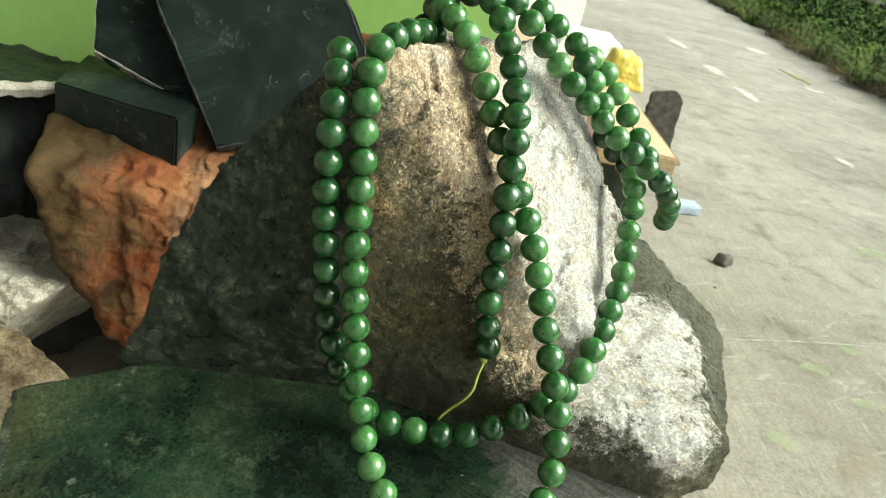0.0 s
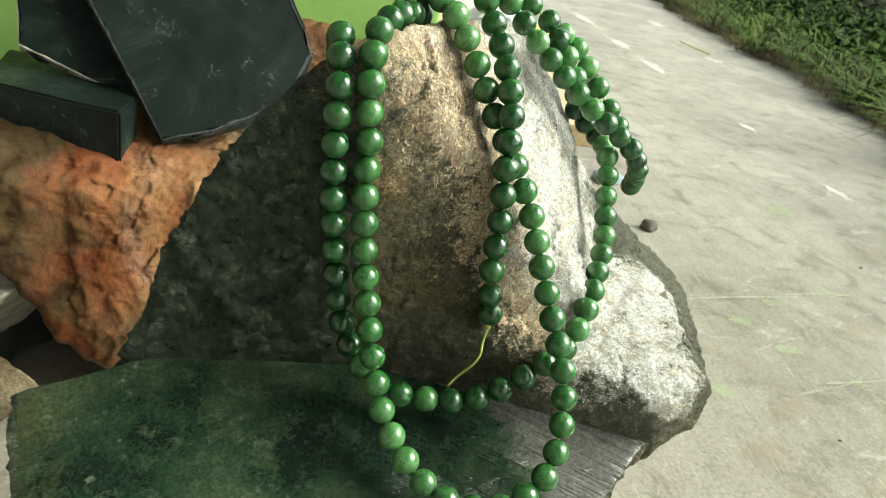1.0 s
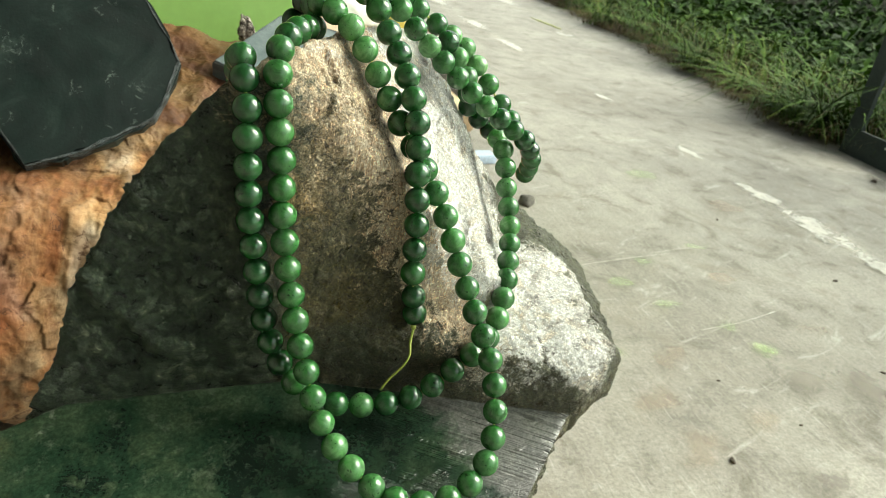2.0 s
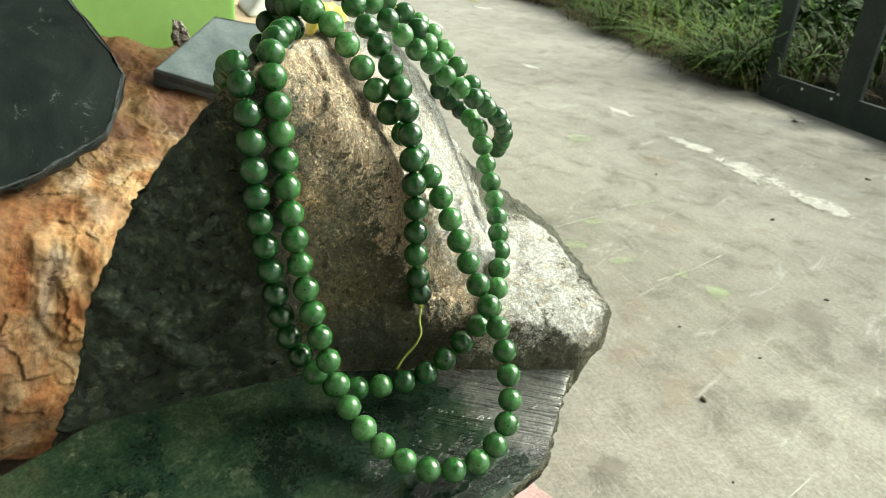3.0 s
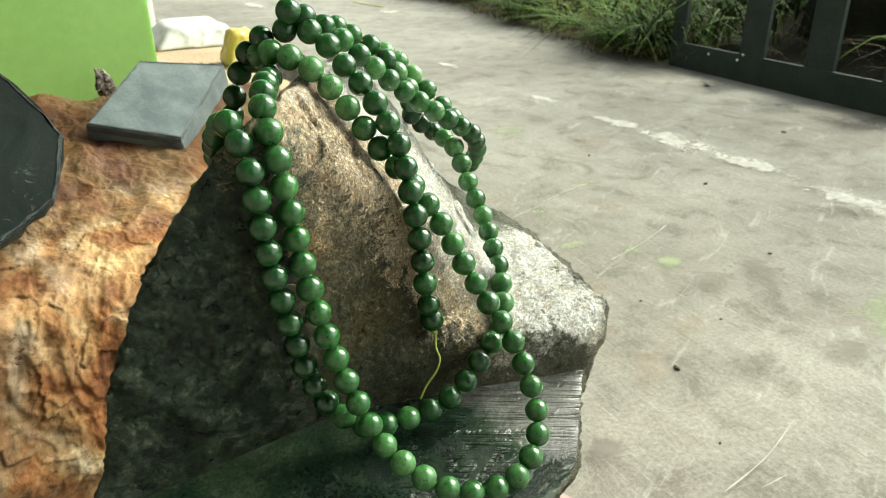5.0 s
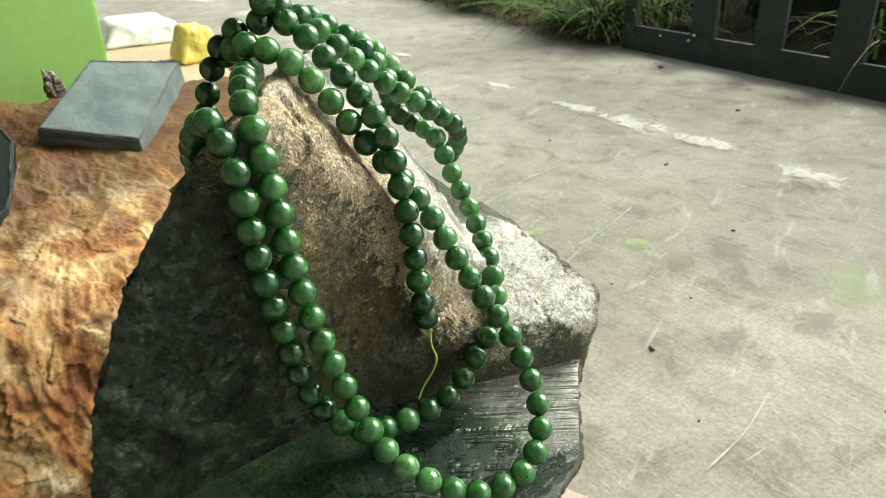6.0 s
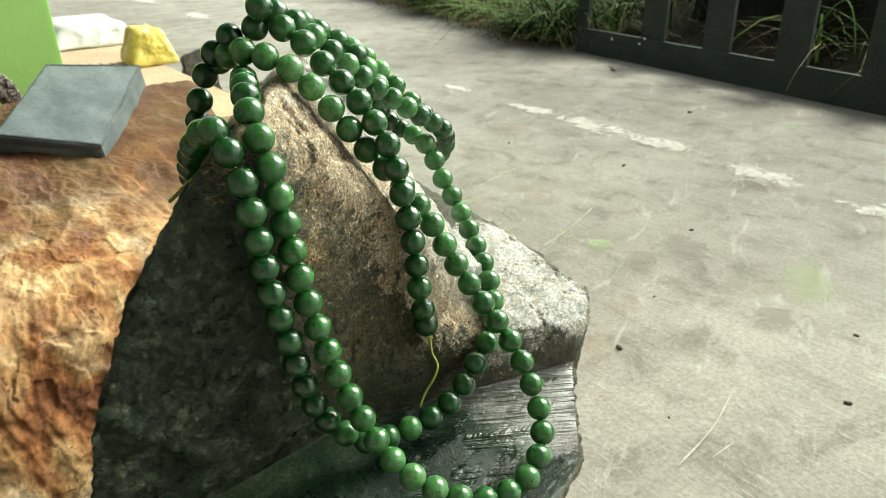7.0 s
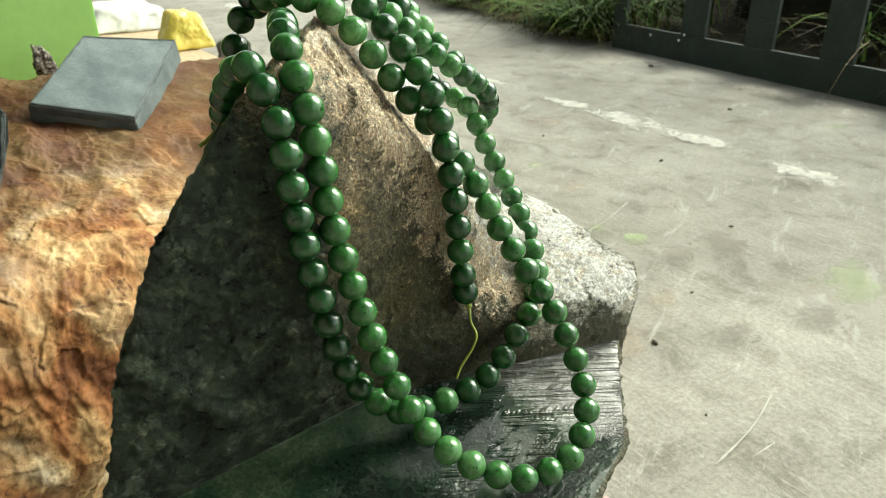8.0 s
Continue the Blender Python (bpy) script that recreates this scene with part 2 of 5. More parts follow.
def sawn_jade():
    """Sawn dark green nephrite: paler clouds and flecks, a wet patch with saw scores, a dry satin end."""
    m, nodes, links, bs = material("sawn_jade")
    n1, n2, n3, n4 = noise_node(m, 26, 5, 0.6), noise_node(m, 140, 8, 0.75, 0.3), noise_node(m, 900, 3, 0.5), noise_node(m, 70, 5, 0.65, 0.5)
    sep = nodes.new("ShaderNodeSeparateXYZ")
    links.new(nodes["tc"].outputs["Object"], sep.inputs[0])
    wob = math_node(m, "MULTIPLY", math_node(m, "SUBTRACT", n4.outputs["Fac"], 0.5), 0.05)
    x = math_node(m, "ADD", sep.outputs["X"], wob)
    wet = math_node(m, "MULTIPLY", math_node(m, "SUBTRACT", x, 0.078), 60, True)
    dry = math_node(m, "MULTIPLY", math_node(m, "SUBTRACT", math_node(m, "ADD", x, math_node(m, "MULTIPLY", math_node(m, "SUBTRACT", sep.outputs["Y"], 0.27), 0.7)), 0.146), 90, True)
    c = ramp(m, n1.outputs["Fac"], [(0.3, (0.006, 0.015, 0.009)), (0.5, (0.013, 0.033, 0.017)), (0.7, (0.034, 0.062, 0.031))])
    plain = math_node(m, "SUBTRACT", 1.0, math_node(m, "MULTIPLY", math_node(m, "MULTIPLY", math_node(m, "SUBTRACT", x, 0.045), 40, True), 0.75))
    c = mix(m, math_node(m, "MULTIPLY", ramp(m, n2.outputs["Fac"], [(0.58, (0, 0, 0)), (0.74, (0.6, 0.6, 0.6))]), plain), c, (0.075, 0.108, 0.068))
    c = mix(m, math_node(m, "MULTIPLY", ramp(m, n4.outputs["Fac"], [(0.58, (0, 0, 0)), (0.75, (0.4, 0.4, 0.4))]), plain), c, (0.06, 0.095, 0.045))
    fleck = cells(m, warped(m, 0.01, 120), 260)
    spot = math_node(m, "MULTIPLY", ramp(m, fleck.outputs["Color"], [(0.84, (0, 0, 0)), (0.88, (0.6, 0.6, 0.6))]), ramp(m, fleck.outputs["Distance"], [(0.25, (1, 1, 1)), (0.42, (0, 0, 0))]))
    c = mix(m, math_node(m, "MULTIPLY", spot, plain), c, (0.13, 0.165, 0.115))
    nick = noise_on(m, turned(m, 30, (110, 420, 60)), 1.0, 3, 0.6, 1.6)
    c = mix(m, math_node(m, "MULTIPLY", ramp(m, nick, [(0.82, (0, 0, 0)), (0.92, (0.6, 0.6, 0.6))]), plain), c, (0.13, 0.16, 0.115))
    olive = math_node(m, "MULTIPLY", math_node(m, "SUBTRACT", 0.0, math_node(m, "ADD", math_node(m, "ADD", sep.outputs["X"], math_node(m, "MULTIPLY", wob, 1.5)), 0.036)), 70, True)
    c = mix(m, math_node(m, "MULTIPLY", olive, 0.55), c, (0.06, 0.075, 0.032))
    # satin grey of the dry end, made paler to stand in for reflected sky
    c = mix(m, math_node(m, "MULTIPLY", dry, 0.6), c, (0.125, 0.132, 0.118))
    c = mix(m, 1.0, c, ramp(m, noise_node(m, 620, 5, 0.7).outputs["Fac"], [(0.3, (0.75, 0.68, 0.73)), (0.5, (1.05, 0.93, 1.0)), (0.7, (1.45, 1.28, 1.38))]), "MULTIPLY")
    links.new(c, bs.inputs["Base Color"])
    across = noise_on(m, turned(m, -24, (14, 420, 60)), 1.0, 3, 0.5)
    along = noise_on(m, turned(m, 6, (240, 700, 60)), 1.0, 4, 0.65, 0.8)
    which = ramp(m, math_node(m, "MULTIPLY", math_node(m, "SUBTRACT", math_node(m, "ADD", sep.outputs["Y"], wob), 0.258), 60, True), [(0.0, (0, 0, 0)), (1.0, (1, 1, 1))])
    scores = mix(m, which, along, across)
    gap = noise_on(m, turned(m, 14, (40, 110, 60)), 1.0, 3, 0.6)
    crest = ramp(m, gap, [(0.44, (0, 0, 0)), (0.62, (2.6, 2.6, 2.6))])
    rough = mix(m, dry, ramp(m, n2.outputs["Fac"], [(0.3, (0.12, 0.12, 0.12)), (0.7, (0.26, 0.26, 0.26))]), (0.25, 0.25, 0.25))
    rough = mix(m, math_node(m, "MULTIPLY", wet, math_node(m, "SUBTRACT", 1.0, dry)), rough, (0.15, 0.15, 0.15))
    links.new(rough, bs.inputs["Roughness"])
    bs.inputs["Specular IOR Level"].default_value = 0.5
    amount = math_node(m, "ADD", math_node(m, "ADD", math_node(m, "MULTIPLY", wet, crest), math_node(m, "MULTIPLY", dry, 1.0)), 0.05)
    b1 = bump(m, n3.outputs["Fac"], 0.3, 0.0003)
    links.new(bump(m, math_node(m, "MULTIPLY", math_node(m, "SUBTRACT", scores, 0.5), amount), 1.0, 0.0012, b1), bs.inputs["Normal"])
    return m


def orange_rock():
    """Iron-stained boulder: smooth ochre sheets above, knobbly cream and pink crust with rust pits below."""
    m, nodes, links, bs = material("orange_rock")
    n1, n2, n3, n4 = noise_node(m, 7, 5, 0.58, 0.8), noise_node(m, 34, 5, 0.58, 0.6), noise_node(m, 240, 6, 0.7, 0.6), noise_node(m, 14, 5, 0.6, 0.6)
    pits = noise_node(m, 75, 6, 0.68, 1.5)
    sep = nodes.new("ShaderNodeSeparateXYZ")
    links.new(nodes["tc"].outputs["Object"], sep.inputs[0])
    flow = noise_on(m, turned(m, -38, (7, 20, 20)), 1.0, 4, 0.52, 0.8)
    folds = noise_on(m, mapped(m, (17, 17, 9)), 1.0, 4, 0.52, 0.8)
    high = math_node(m, "MULTIPLY", math_node(m, "SUBTRACT", math_node(m, "ADD", sep.outputs["Z"], math_node(m, "MULTIPLY", math_node(m, "SUBTRACT", n4.outputs["Fac"], 0.5), 0.16)), 0.225), 18, True)
    # ochre of the upper side, darkened to offset the sun falling on it
    top = ramp(m, flow, [(0.24, (0.060, 0.022, 0.009)), (0.38, (0.095, 0.041, 0.013)), (0.52, (0.118, 0.060, 0.021)), (0.68, (0.136, 0.080, 0.034)), (0.86, (0.152, 0.103, 0.055))])
    top = mix(m, ramp(m, n1.outputs["Fac"], [(0.52, (0, 0, 0)), (0.66, (0.65, 0.65, 0.65))]), top, (0.120, 0.054, 0.038))
    low = ramp(m, folds, [(0.24, (0.13, 0.050, 0.022)), (0.36, (0.30, 0.130, 0.046)), (0.48, (0.45, 0.27, 0.120)), (0.60, (0.54, 0.40, 0.22)), (0.76, (0.66, 0.58, 0.44))])
    low = mix(m, ramp(m, n1.outputs["Fac"], [(0.46, (0.65, 0.65, 0.65)), (0.60, (0, 0, 0))]), low, (0.18, 0.070, 0.026))
    low = mix(m, ramp(m, n4.outputs["Fac"], [(0.60, (0, 0, 0)), (0.74, (0.6, 0.6, 0.6))]), low, (0.24, 0.21, 0.14))
    a = mix(m, high, low, top)
    # red-brown and olive west end, its colours darkened to stand in for shade
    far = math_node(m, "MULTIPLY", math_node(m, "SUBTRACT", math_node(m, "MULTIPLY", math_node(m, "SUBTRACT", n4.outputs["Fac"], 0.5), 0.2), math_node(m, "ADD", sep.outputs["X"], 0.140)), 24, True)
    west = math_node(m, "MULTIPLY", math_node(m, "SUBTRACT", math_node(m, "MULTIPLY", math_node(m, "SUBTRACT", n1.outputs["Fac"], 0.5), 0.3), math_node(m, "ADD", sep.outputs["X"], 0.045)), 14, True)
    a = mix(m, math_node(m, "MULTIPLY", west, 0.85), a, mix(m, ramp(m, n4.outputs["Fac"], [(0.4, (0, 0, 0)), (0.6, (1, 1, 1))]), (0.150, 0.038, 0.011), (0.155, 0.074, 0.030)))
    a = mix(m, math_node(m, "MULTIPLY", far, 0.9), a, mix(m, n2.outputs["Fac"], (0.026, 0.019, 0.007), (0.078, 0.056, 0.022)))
    b = ramp(m, n2.outputs["Fac"], [(0.24, (0.58, 0.48, 0.40)), (0.44, (0.95, 0.93, 0.90)), (0.74, (1.2, 1.2, 1.18))])
    c = mix(m, math_node(m, "SUBTRACT", 1.0, math_node(m, "MULTIPLY", high, 0.5)), a, mix(m, 1.0, a, b, "MULTIPLY"))
    c = mix(m, math_node(m, "MULTIPLY", ramp(m, pits.outputs["Fac"], [(0.26, (0.8, 0.8, 0.8)), (0.38, (0, 0, 0))]), math_node(m, "SUBTRACT", 1.0, math_node(m, "MULTIPLY", high, 0.6))), c, (0.085, 0.035, 0.018))
    g = ramp(m, n3.outputs["Fac"], [(0.30, (0.80, 0.80, 0.80)), (0.5, (1, 1, 1)), (0.70, (1.15, 1.15, 1.15))])
    links.new(mix(m, 1.0, c, g, "MULTIPLY"), bs.inputs["Base Color"])
    links.new(ramp(m, n2.outputs["Fac"], [(0.3, (0.62, 0.62, 0.62)), (0.7, (0.82, 0.82, 0.82))]), bs.inputs["Roughness"])
    bs.inputs["Specular IOR Level"].default_value = 0.3
    b1 = bump(m, n3.outputs["Fac"], 0.45, 0.0010)
    b2 = bump(m, pits.outputs["Fac"], 0.35, 0.003, b1)
    b3 = bump(m, n2.outputs["Fac"], 0.3, 0.004, b2)
    links.new(bump(m, mix(m, high, folds, flow), 0.45, 0.006, b3), bs.inputs["Normal"])
    return m


def concrete():
    """Trowelled, worn concrete: broom streaks, dark damp blotches, pale scuffs."""
    m, nodes, links, bs = material("concrete")
    n1, n2, n3, n4 = noise_node(m, 1.6, 6, 0.65, 0.5), noise_node(m, 11, 7, 0.7, 0.5), noise_node(m, 190, 6, 0.75), noise_node(m, 5.5, 7, 0.72, 1.0)
    streak = noise_on(m, turned(m, 89, (5, 75, 5)), 1.0, 6, 0.70, 0.4)
    dash = noise_on(m, turned(m, 90, (26, 240, 20)), 1.0, 3, 0.6, 0.5)
    dash2 = noise_on(m, turned(m, 87, (20, 190, 20)), 1.0, 3, 0.6, 0.6)
    chip = noise_node(m, 85, 4, 0.65, 0.8)
    scuff = noise_on(m, turned(m, 28, (6, 26, 7)), 1.0, 7, 0.72, 1.0)
    a = ramp(m, n1.outputs["Fac"], [(0.3, (0.213, 0.197, 0.166)), (0.55, (0.273, 0.257, 0.221)), (0.75, (0.326, 0.309, 0.269))])
    b = ramp(m, n2.outputs["Fac"], [(0.26, (0.62, 0.60, 0.54)), (0.45, (0.97, 0.97, 0.96)), (0.75, (1.16, 1.16, 1.14))])
    d = ramp(m, n3.outputs["Fac"], [(0.28, (0.72, 0.72, 0.72)), (0.72, (1.2, 1.2, 1.2))])
    e = ramp(m, streak, [(0.3, (0.93, 0.925, 0.915)), (0.5, (1, 1, 1)), (0.7, (1.06, 1.06, 1.06))])
    c = mix(m, 1.0, mix(m, 1.0, mix(m, 1.0, a, b, "MULTIPLY"), d, "MULTIPLY"), e, "MULTIPLY")
    c = mix(m, ramp(m, scuff, [(0.64, (0, 0, 0)), (0.76, (0.4, 0.4, 0.4))]), c, (0.50, 0.485, 0.44))
    c = mix(m, ramp(m, n4.outputs["Fac"], [(0.60, (0, 0, 0)), (0.72, (0.55, 0.55, 0.55))]), c, (0.19, 0.168, 0.13))
    c = mix(m, ramp(m, dash, [(0.68, (0, 0, 0)), (0.78, (0.40, 0.40, 0.40))]), c, (0.44, 0.43, 0.39))
    c = mix(m, ramp(m, dash2, [(0.20, (0.5, 0.5, 0.5)), (0.30, (0, 0, 0))]), c, (0.16, 0.15, 0.122))
    c = mix(m, ramp(m, chip.outputs["Fac"], [(0.14, (0.65, 0.65, 0.65)), (0.22, (0, 0, 0))]), c, (0.10, 0.09, 0.07))
    c = mix(m, ramp(m, chip.outputs["Fac"], [(0.82, (0, 0, 0)), (0.90, (0.6, 0.6, 0.6))]), c, (0.52, 0.51, 0.46))
    links.new(c, bs.inputs["Base Color"])
    bs.inputs["Roughness"].default_value = 0.7
    b1 = bump(m, n3.outputs["Fac"], 0.4, 0.002)
    b2 = bump(m, streak, 0.25, 0.003, b1)
    links.new(bump(m, n2.outputs["Fac"], 0.5, 0.006, b2), bs.inputs["Normal"])
    return m


def stain(name, color, strength, rim=0.5):
    """A thin soft-edged stain: a disc of colour that frays out through noise."""
    m, nodes, links, bs = material(name)
    tc = nodes.new("ShaderNodeTexCoord")
    tc.name = "tc"
    g = nodes.new("ShaderNodeTexGradient")
    g.gradient_type = "SPHERICAL"
    links.new(tc.outputs["Object"], g.inputs["Vector"])
    where = nodes.new("ShaderNodeNewGeometry").outputs["Position"]
    n = noise_on(m, where, 24, 6, 0.66, 0.5)
    f = math_node(m, "ADD", math_node(m, "MULTIPLY", g.outputs["Fac"], 1.1), math_node(m, "MULTIPLY", math_node(m, "SUBTRACT", n, 0.5), 2.2))
    shade = nodes.new("ShaderNodeMath")
    shade.operation = "MULTIPLY"
    links.new(math_node(m, "MULTIPLY", g.outputs["Fac"], 4.0, True), shade.inputs[1])
    links.new(shade.outputs[0], bs.inputs["Alpha"])
    links.new(ramp(m, f, [(rim, (0, 0, 0)), (rim + 0.26, (strength,) * 3)]), shade.inputs[0])
    n2 = noise_on(m, where, 70, 6, 0.7)
    links.new(ramp(m, n2, [(0.3, tuple(v * 0.75 for v in color)), (0.7, tuple(v * 1.15 for v in color))]), bs.inputs["Base Color"])
    bs.inputs["Roughness"].default_value = 0.75
    return m


M_BEAD, M_RIND, M_SAWN, M_ORANGE, M_CONC = bead_jade(), rind(), sawn_jade(), orange_rock(), concrete()
def slab_stone():
    """Dull-polished black-green stone with dusty scuffs and a few pale flecks."""
    m, nodes, links, bs = material("slab_polished")
    n1, n2, n3 = noise_node(m, 10, 6, 0.7, 1.5), noise_node(m, 55, 7, 0.75, 1.0), noise_node(m, 400, 4, 0.6)
    c = ramp(m, n1.outputs["Fac"], [(0.3, (0.004, 0.008, 0.007)), (0.55, (0.008, 0.015, 0.013)), (0.75, (0.020, 0.031, 0.026))])
    c = mix(m, ramp(m, n2.outputs["Fac"], [(0.70, (0, 0, 0)), (0.76, (0.55, 0.55, 0.55))]), c, (0.11, 0.14, 0.12))
    tc_warp = warped(m, 0.03, 30)
    scuffs = noise_on(m, tc_warp, 45, 7, 0.75, 0.6)
    few = noise_node(m, 14, 3, 0.5)
    c = mix(m, math_node(m, "MULTIPLY", ramp(m, scuffs, [(0.66, (0, 0, 0)), (0.76, (0.45, 0.45, 0.45))]), ramp(m, few.outputs["Fac"], [(0.52, (0, 0, 0)), (0.66, (1, 1, 1))])), c, (0.20, 0.24, 0.21))
    fleck = cells(m, tc_warp, 95)
    c = mix(m, math_node(m, "MULTIPLY", ramp(m, fleck.outputs["Color"], [(0.90, (0, 0, 0)), (0.92, (0.6, 0.6, 0.6))]), ramp(m, fleck.outputs["Distance"], [(0.07, (1, 1, 1)), (0.18, (0, 0, 0))])), c, (0.32, 0.36, 0.32))
    links.new(c, bs.inputs["Base Color"])
    links.new(ramp(m, n2.outputs["Fac"], [(0.3, (0.36, 0.36, 0.36)), (0.7, (0.58, 0.58, 0.58))]), bs.inputs["Roughness"])
    bs.inputs["Specular IOR Level"].default_value = 0.24
    links.new(bump(m, n3.outputs["Fac"], 0.3, 0.0005), bs.inputs["Normal"])
    return m


M_SLAB = slab_stone()
M_TILE = simple("slab_honed", (0.165, 0.200, 0.203), (0.082, 0.110, 0.117), 26, 0.45, 0.0008, 0.3, grainy=0.6)
M_GREEN = simple("green_paint", (0.47, 0.80, 0.24), (0.43, 0.76, 0.21), 5, 0.45, 0.0004, 0.15, grainy=0.15)
M_WHITE = simple("white_paint", (0.8, 0.8, 0.78), (0.7, 0.7, 0.68), 6, 0.5, 0.0004, 0.2)
M_CARD = simple("cardboard", (0.55, 0.42, 0.28), (0.47, 0.35, 0.23), 10, 0.85, 0.0004, 0.3)
M_YELLOW = simple("yellow_wrap", (0.80, 0.64, 0.17), (0.72, 0.54, 0.11), 20, 0.35, 0.0004, 0.2, grainy=0.3)
M_BAG = simple("white_bag", (0.84, 0.85, 0.82), (0.78, 0.80, 0.77), 14, 0.35, 0.0004, 0.2, grainy=0.2)
M_STEEL = simple("black_steel", (0.043, 0.056, 0.053), (0.032, 0.043, 0.041), 12, 0.75, 0.0006, 0.3, spec=0.2)
M_PALE = simple("pale_rock", (0.62, 0.60, 0.53), (0.40, 0.375, 0.31), 45, 0.8, 0.003, 0.8, grainy=1.6)
M_TANROCK = simple("tan_rock", (0.52, 0.43, 0.27), (0.14, 0.095, 0.05), 38, 0.8, 0.003, 0.8, grainy=1.6)
M_DARKROCK = simple("dark_rock", (0.03, 0.04, 0.035), (0.012, 0.018, 0.015), 25, 0.6, 0.003, 0.7)
M_PEBBLE = simple("pebble_grey", (0.13, 0.12, 0.10), (0.06, 0.055, 0.045), 60, 0.8, 0.001, 0.5)
M_CHALK, M_MOSS, M_DAMP = stain("chalk_stain", (0.62, 0.605, 0.545), 0.72, 0.50), stain("moss_stain", (0.30, 0.40, 0.17), 0.32, 0.50), stain("damp_stain", (0.16, 0.14, 0.11), 0.55, 0.55)
M_RUST = stain("rust_stain", (0.30, 0.215, 0.14), 0.28, 0.5)
M_PINK = simple("pink_card", (0.55, 0.36, 0.35), (0.45, 0.29, 0.28), 20, 0.7, 0.0004, 0.3)
M_BLUE = simple("blue_plastic", (0.45, 0.55, 0.66), (0.38, 0.47, 0.58), 20, 0.4, 0.0004, 0.2)
M_LITTER = simple("dry_litter", (0.12, 0.09, 0.06), (0.05, 0.04, 0.03), 60, 0.8, 0.001, 0.4)
M_THREAD = simple("thread", (0.42, 0.50, 0.10), (0.36, 0.42, 0.08), 300, 0.6, 0.0001, 0.2)
M_ROOF = simple("roof_sheet", (0.10, 0.10, 0.095), (0.07, 0.07, 0.065), 4, 0.6, 0.001, 0.2)
M_WALL = simple("wall_paint", (0.20, 0.188, 0.165), (0.16, 0.148, 0.13), 3, 0.8, 0.002, 0.3)
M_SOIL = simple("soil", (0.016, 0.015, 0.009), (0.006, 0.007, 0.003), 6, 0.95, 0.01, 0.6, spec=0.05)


# ---- shape tools ----
def link_mesh(name, bm, mat, parent=None, label="", smooth=False):
    me = bpy.data.meshes.new(name)
    bm.to_mesh(me)
    bm.free()
    me.materials.append(mat)
    if smooth:
        me.shade_smooth()
    ob = new(name, me)
    if parent is not None:
        ob.parent = parent
    if label:
        ob["label"] = label
    return ob


def part(name, bm, mat, parent, label="", smooth=False):
    return link_mesh(name, bm, mat, parent, label, smooth)


PERM = np.random.RandomState(7).permutation(256).astype(np.int64)
GRAD = np.random.RandomState(8).normal(size=(256, 3))
GRAD /= np.linalg.norm(GRAD, axis=1)[:, None]


def gnoise(p):
    """Gradient noise of an (n, 3) array, about -0.7 to 0.7."""
    i = np.floor(p).astype(np.int64)
    f = p - i
    u = f * f * f * (f * (f * 6 - 15) + 10)
    out = np.zeros(len(p))
    for dx in (0, 1):
        for dy in (0, 1):
            for dz in (0, 1):
                h = PERM[(PERM[(PERM[(i[:, 0] + dx) & 255] + i[:, 1] + dy) & 255] + i[:, 2] + dz) & 255]
                g = GRAD[h]
                d = (g * (f - (dx, dy, dz))).sum(1)
                w = (u[:, 0] if dx else 1 - u[:, 0]) * (u[:, 1] if dy else 1 - u[:, 1]) * (u[:, 2] if dz else 1 - u[:, 2])
                out += w * d
    return out


def fbm(p, scale, octaves=4, gain=0.5, ridged=False):
    out, a = np.zeros(len(p)), 1.0
    q = p * scale
    for _ in range(octaves):
        n = gnoise(q)
        out += a * (0.5 - 2 * np.abs(n) if ridged else n * 2)
        q, a = q * 2.03 + 17.3, a * gain
    return out


def facets(p, scale, seed):
    """Broken planes: each cell of a jittered grid has its own height and tilt; -0.5 to 0.5 and a little over."""
    q = p * scale
    base = np.floor(q).astype(np.int64)
    best = np.full(len(p), 9.0)
    out = np.zeros(len(p))
    for dx in (-1, 0, 1):
        for dy in (-1, 0, 1):
            for dz in (-1, 0, 1):
                i = base + (dx, dy, dz)
                h = PERM[(PERM[(PERM[(i[:, 0] + seed) & 255] + i[:, 1]) & 255] + i[:, 2]) & 255]
                away = q - (i + 0.5 + 0.42 * GRAD[h])
                d = (away * away).sum(1)
                near = d < best
                best = np.where(near, d, best)
                out = np.where(near, (h % 17) / 17.0 - 0.5 + (away * GRAD[(h + 91) & 255]).sum(1), out)
    return out


def cube_sphere(res):
    """Directions and quads of a cube sphere; the rims of its six sides are welded."""
    a = np.tan((np.linspace(-1, 1, res + 1)) * np.pi / 4)
    u, v = np.meshgrid(a, a, indexing="ij")
    one = np.ones_like(u)
    sides = [(one, u, v), (-one, v, u), (v, one, u), (u, -one, v), (u, v, one), (v, u, -one)]
    pts = np.concatenate([np.stack(s, -1).reshape(-1, 3) for s in sides])
    key = np.round(pts * 1e6).astype(np.int64)
    _, first, inv = np.unique(key, axis=0, return_index=True, return_inverse=True)
    inv = inv.reshape(-1)
    n = res + 1
    i, j = np.meshgrid(np.arange(res), np.arange(res), indexing="ij")
    base = (i * n + j).reshape(-1)
    quad = np.stack([base, base + n, base + n + 1, base + 1], 1)
    quads = inv[np.concatenate([quad + k * n * n for k in range(6)])]
    d = pts[first]
    return d / np.linalg.norm(d, axis=1)[:, None], quads


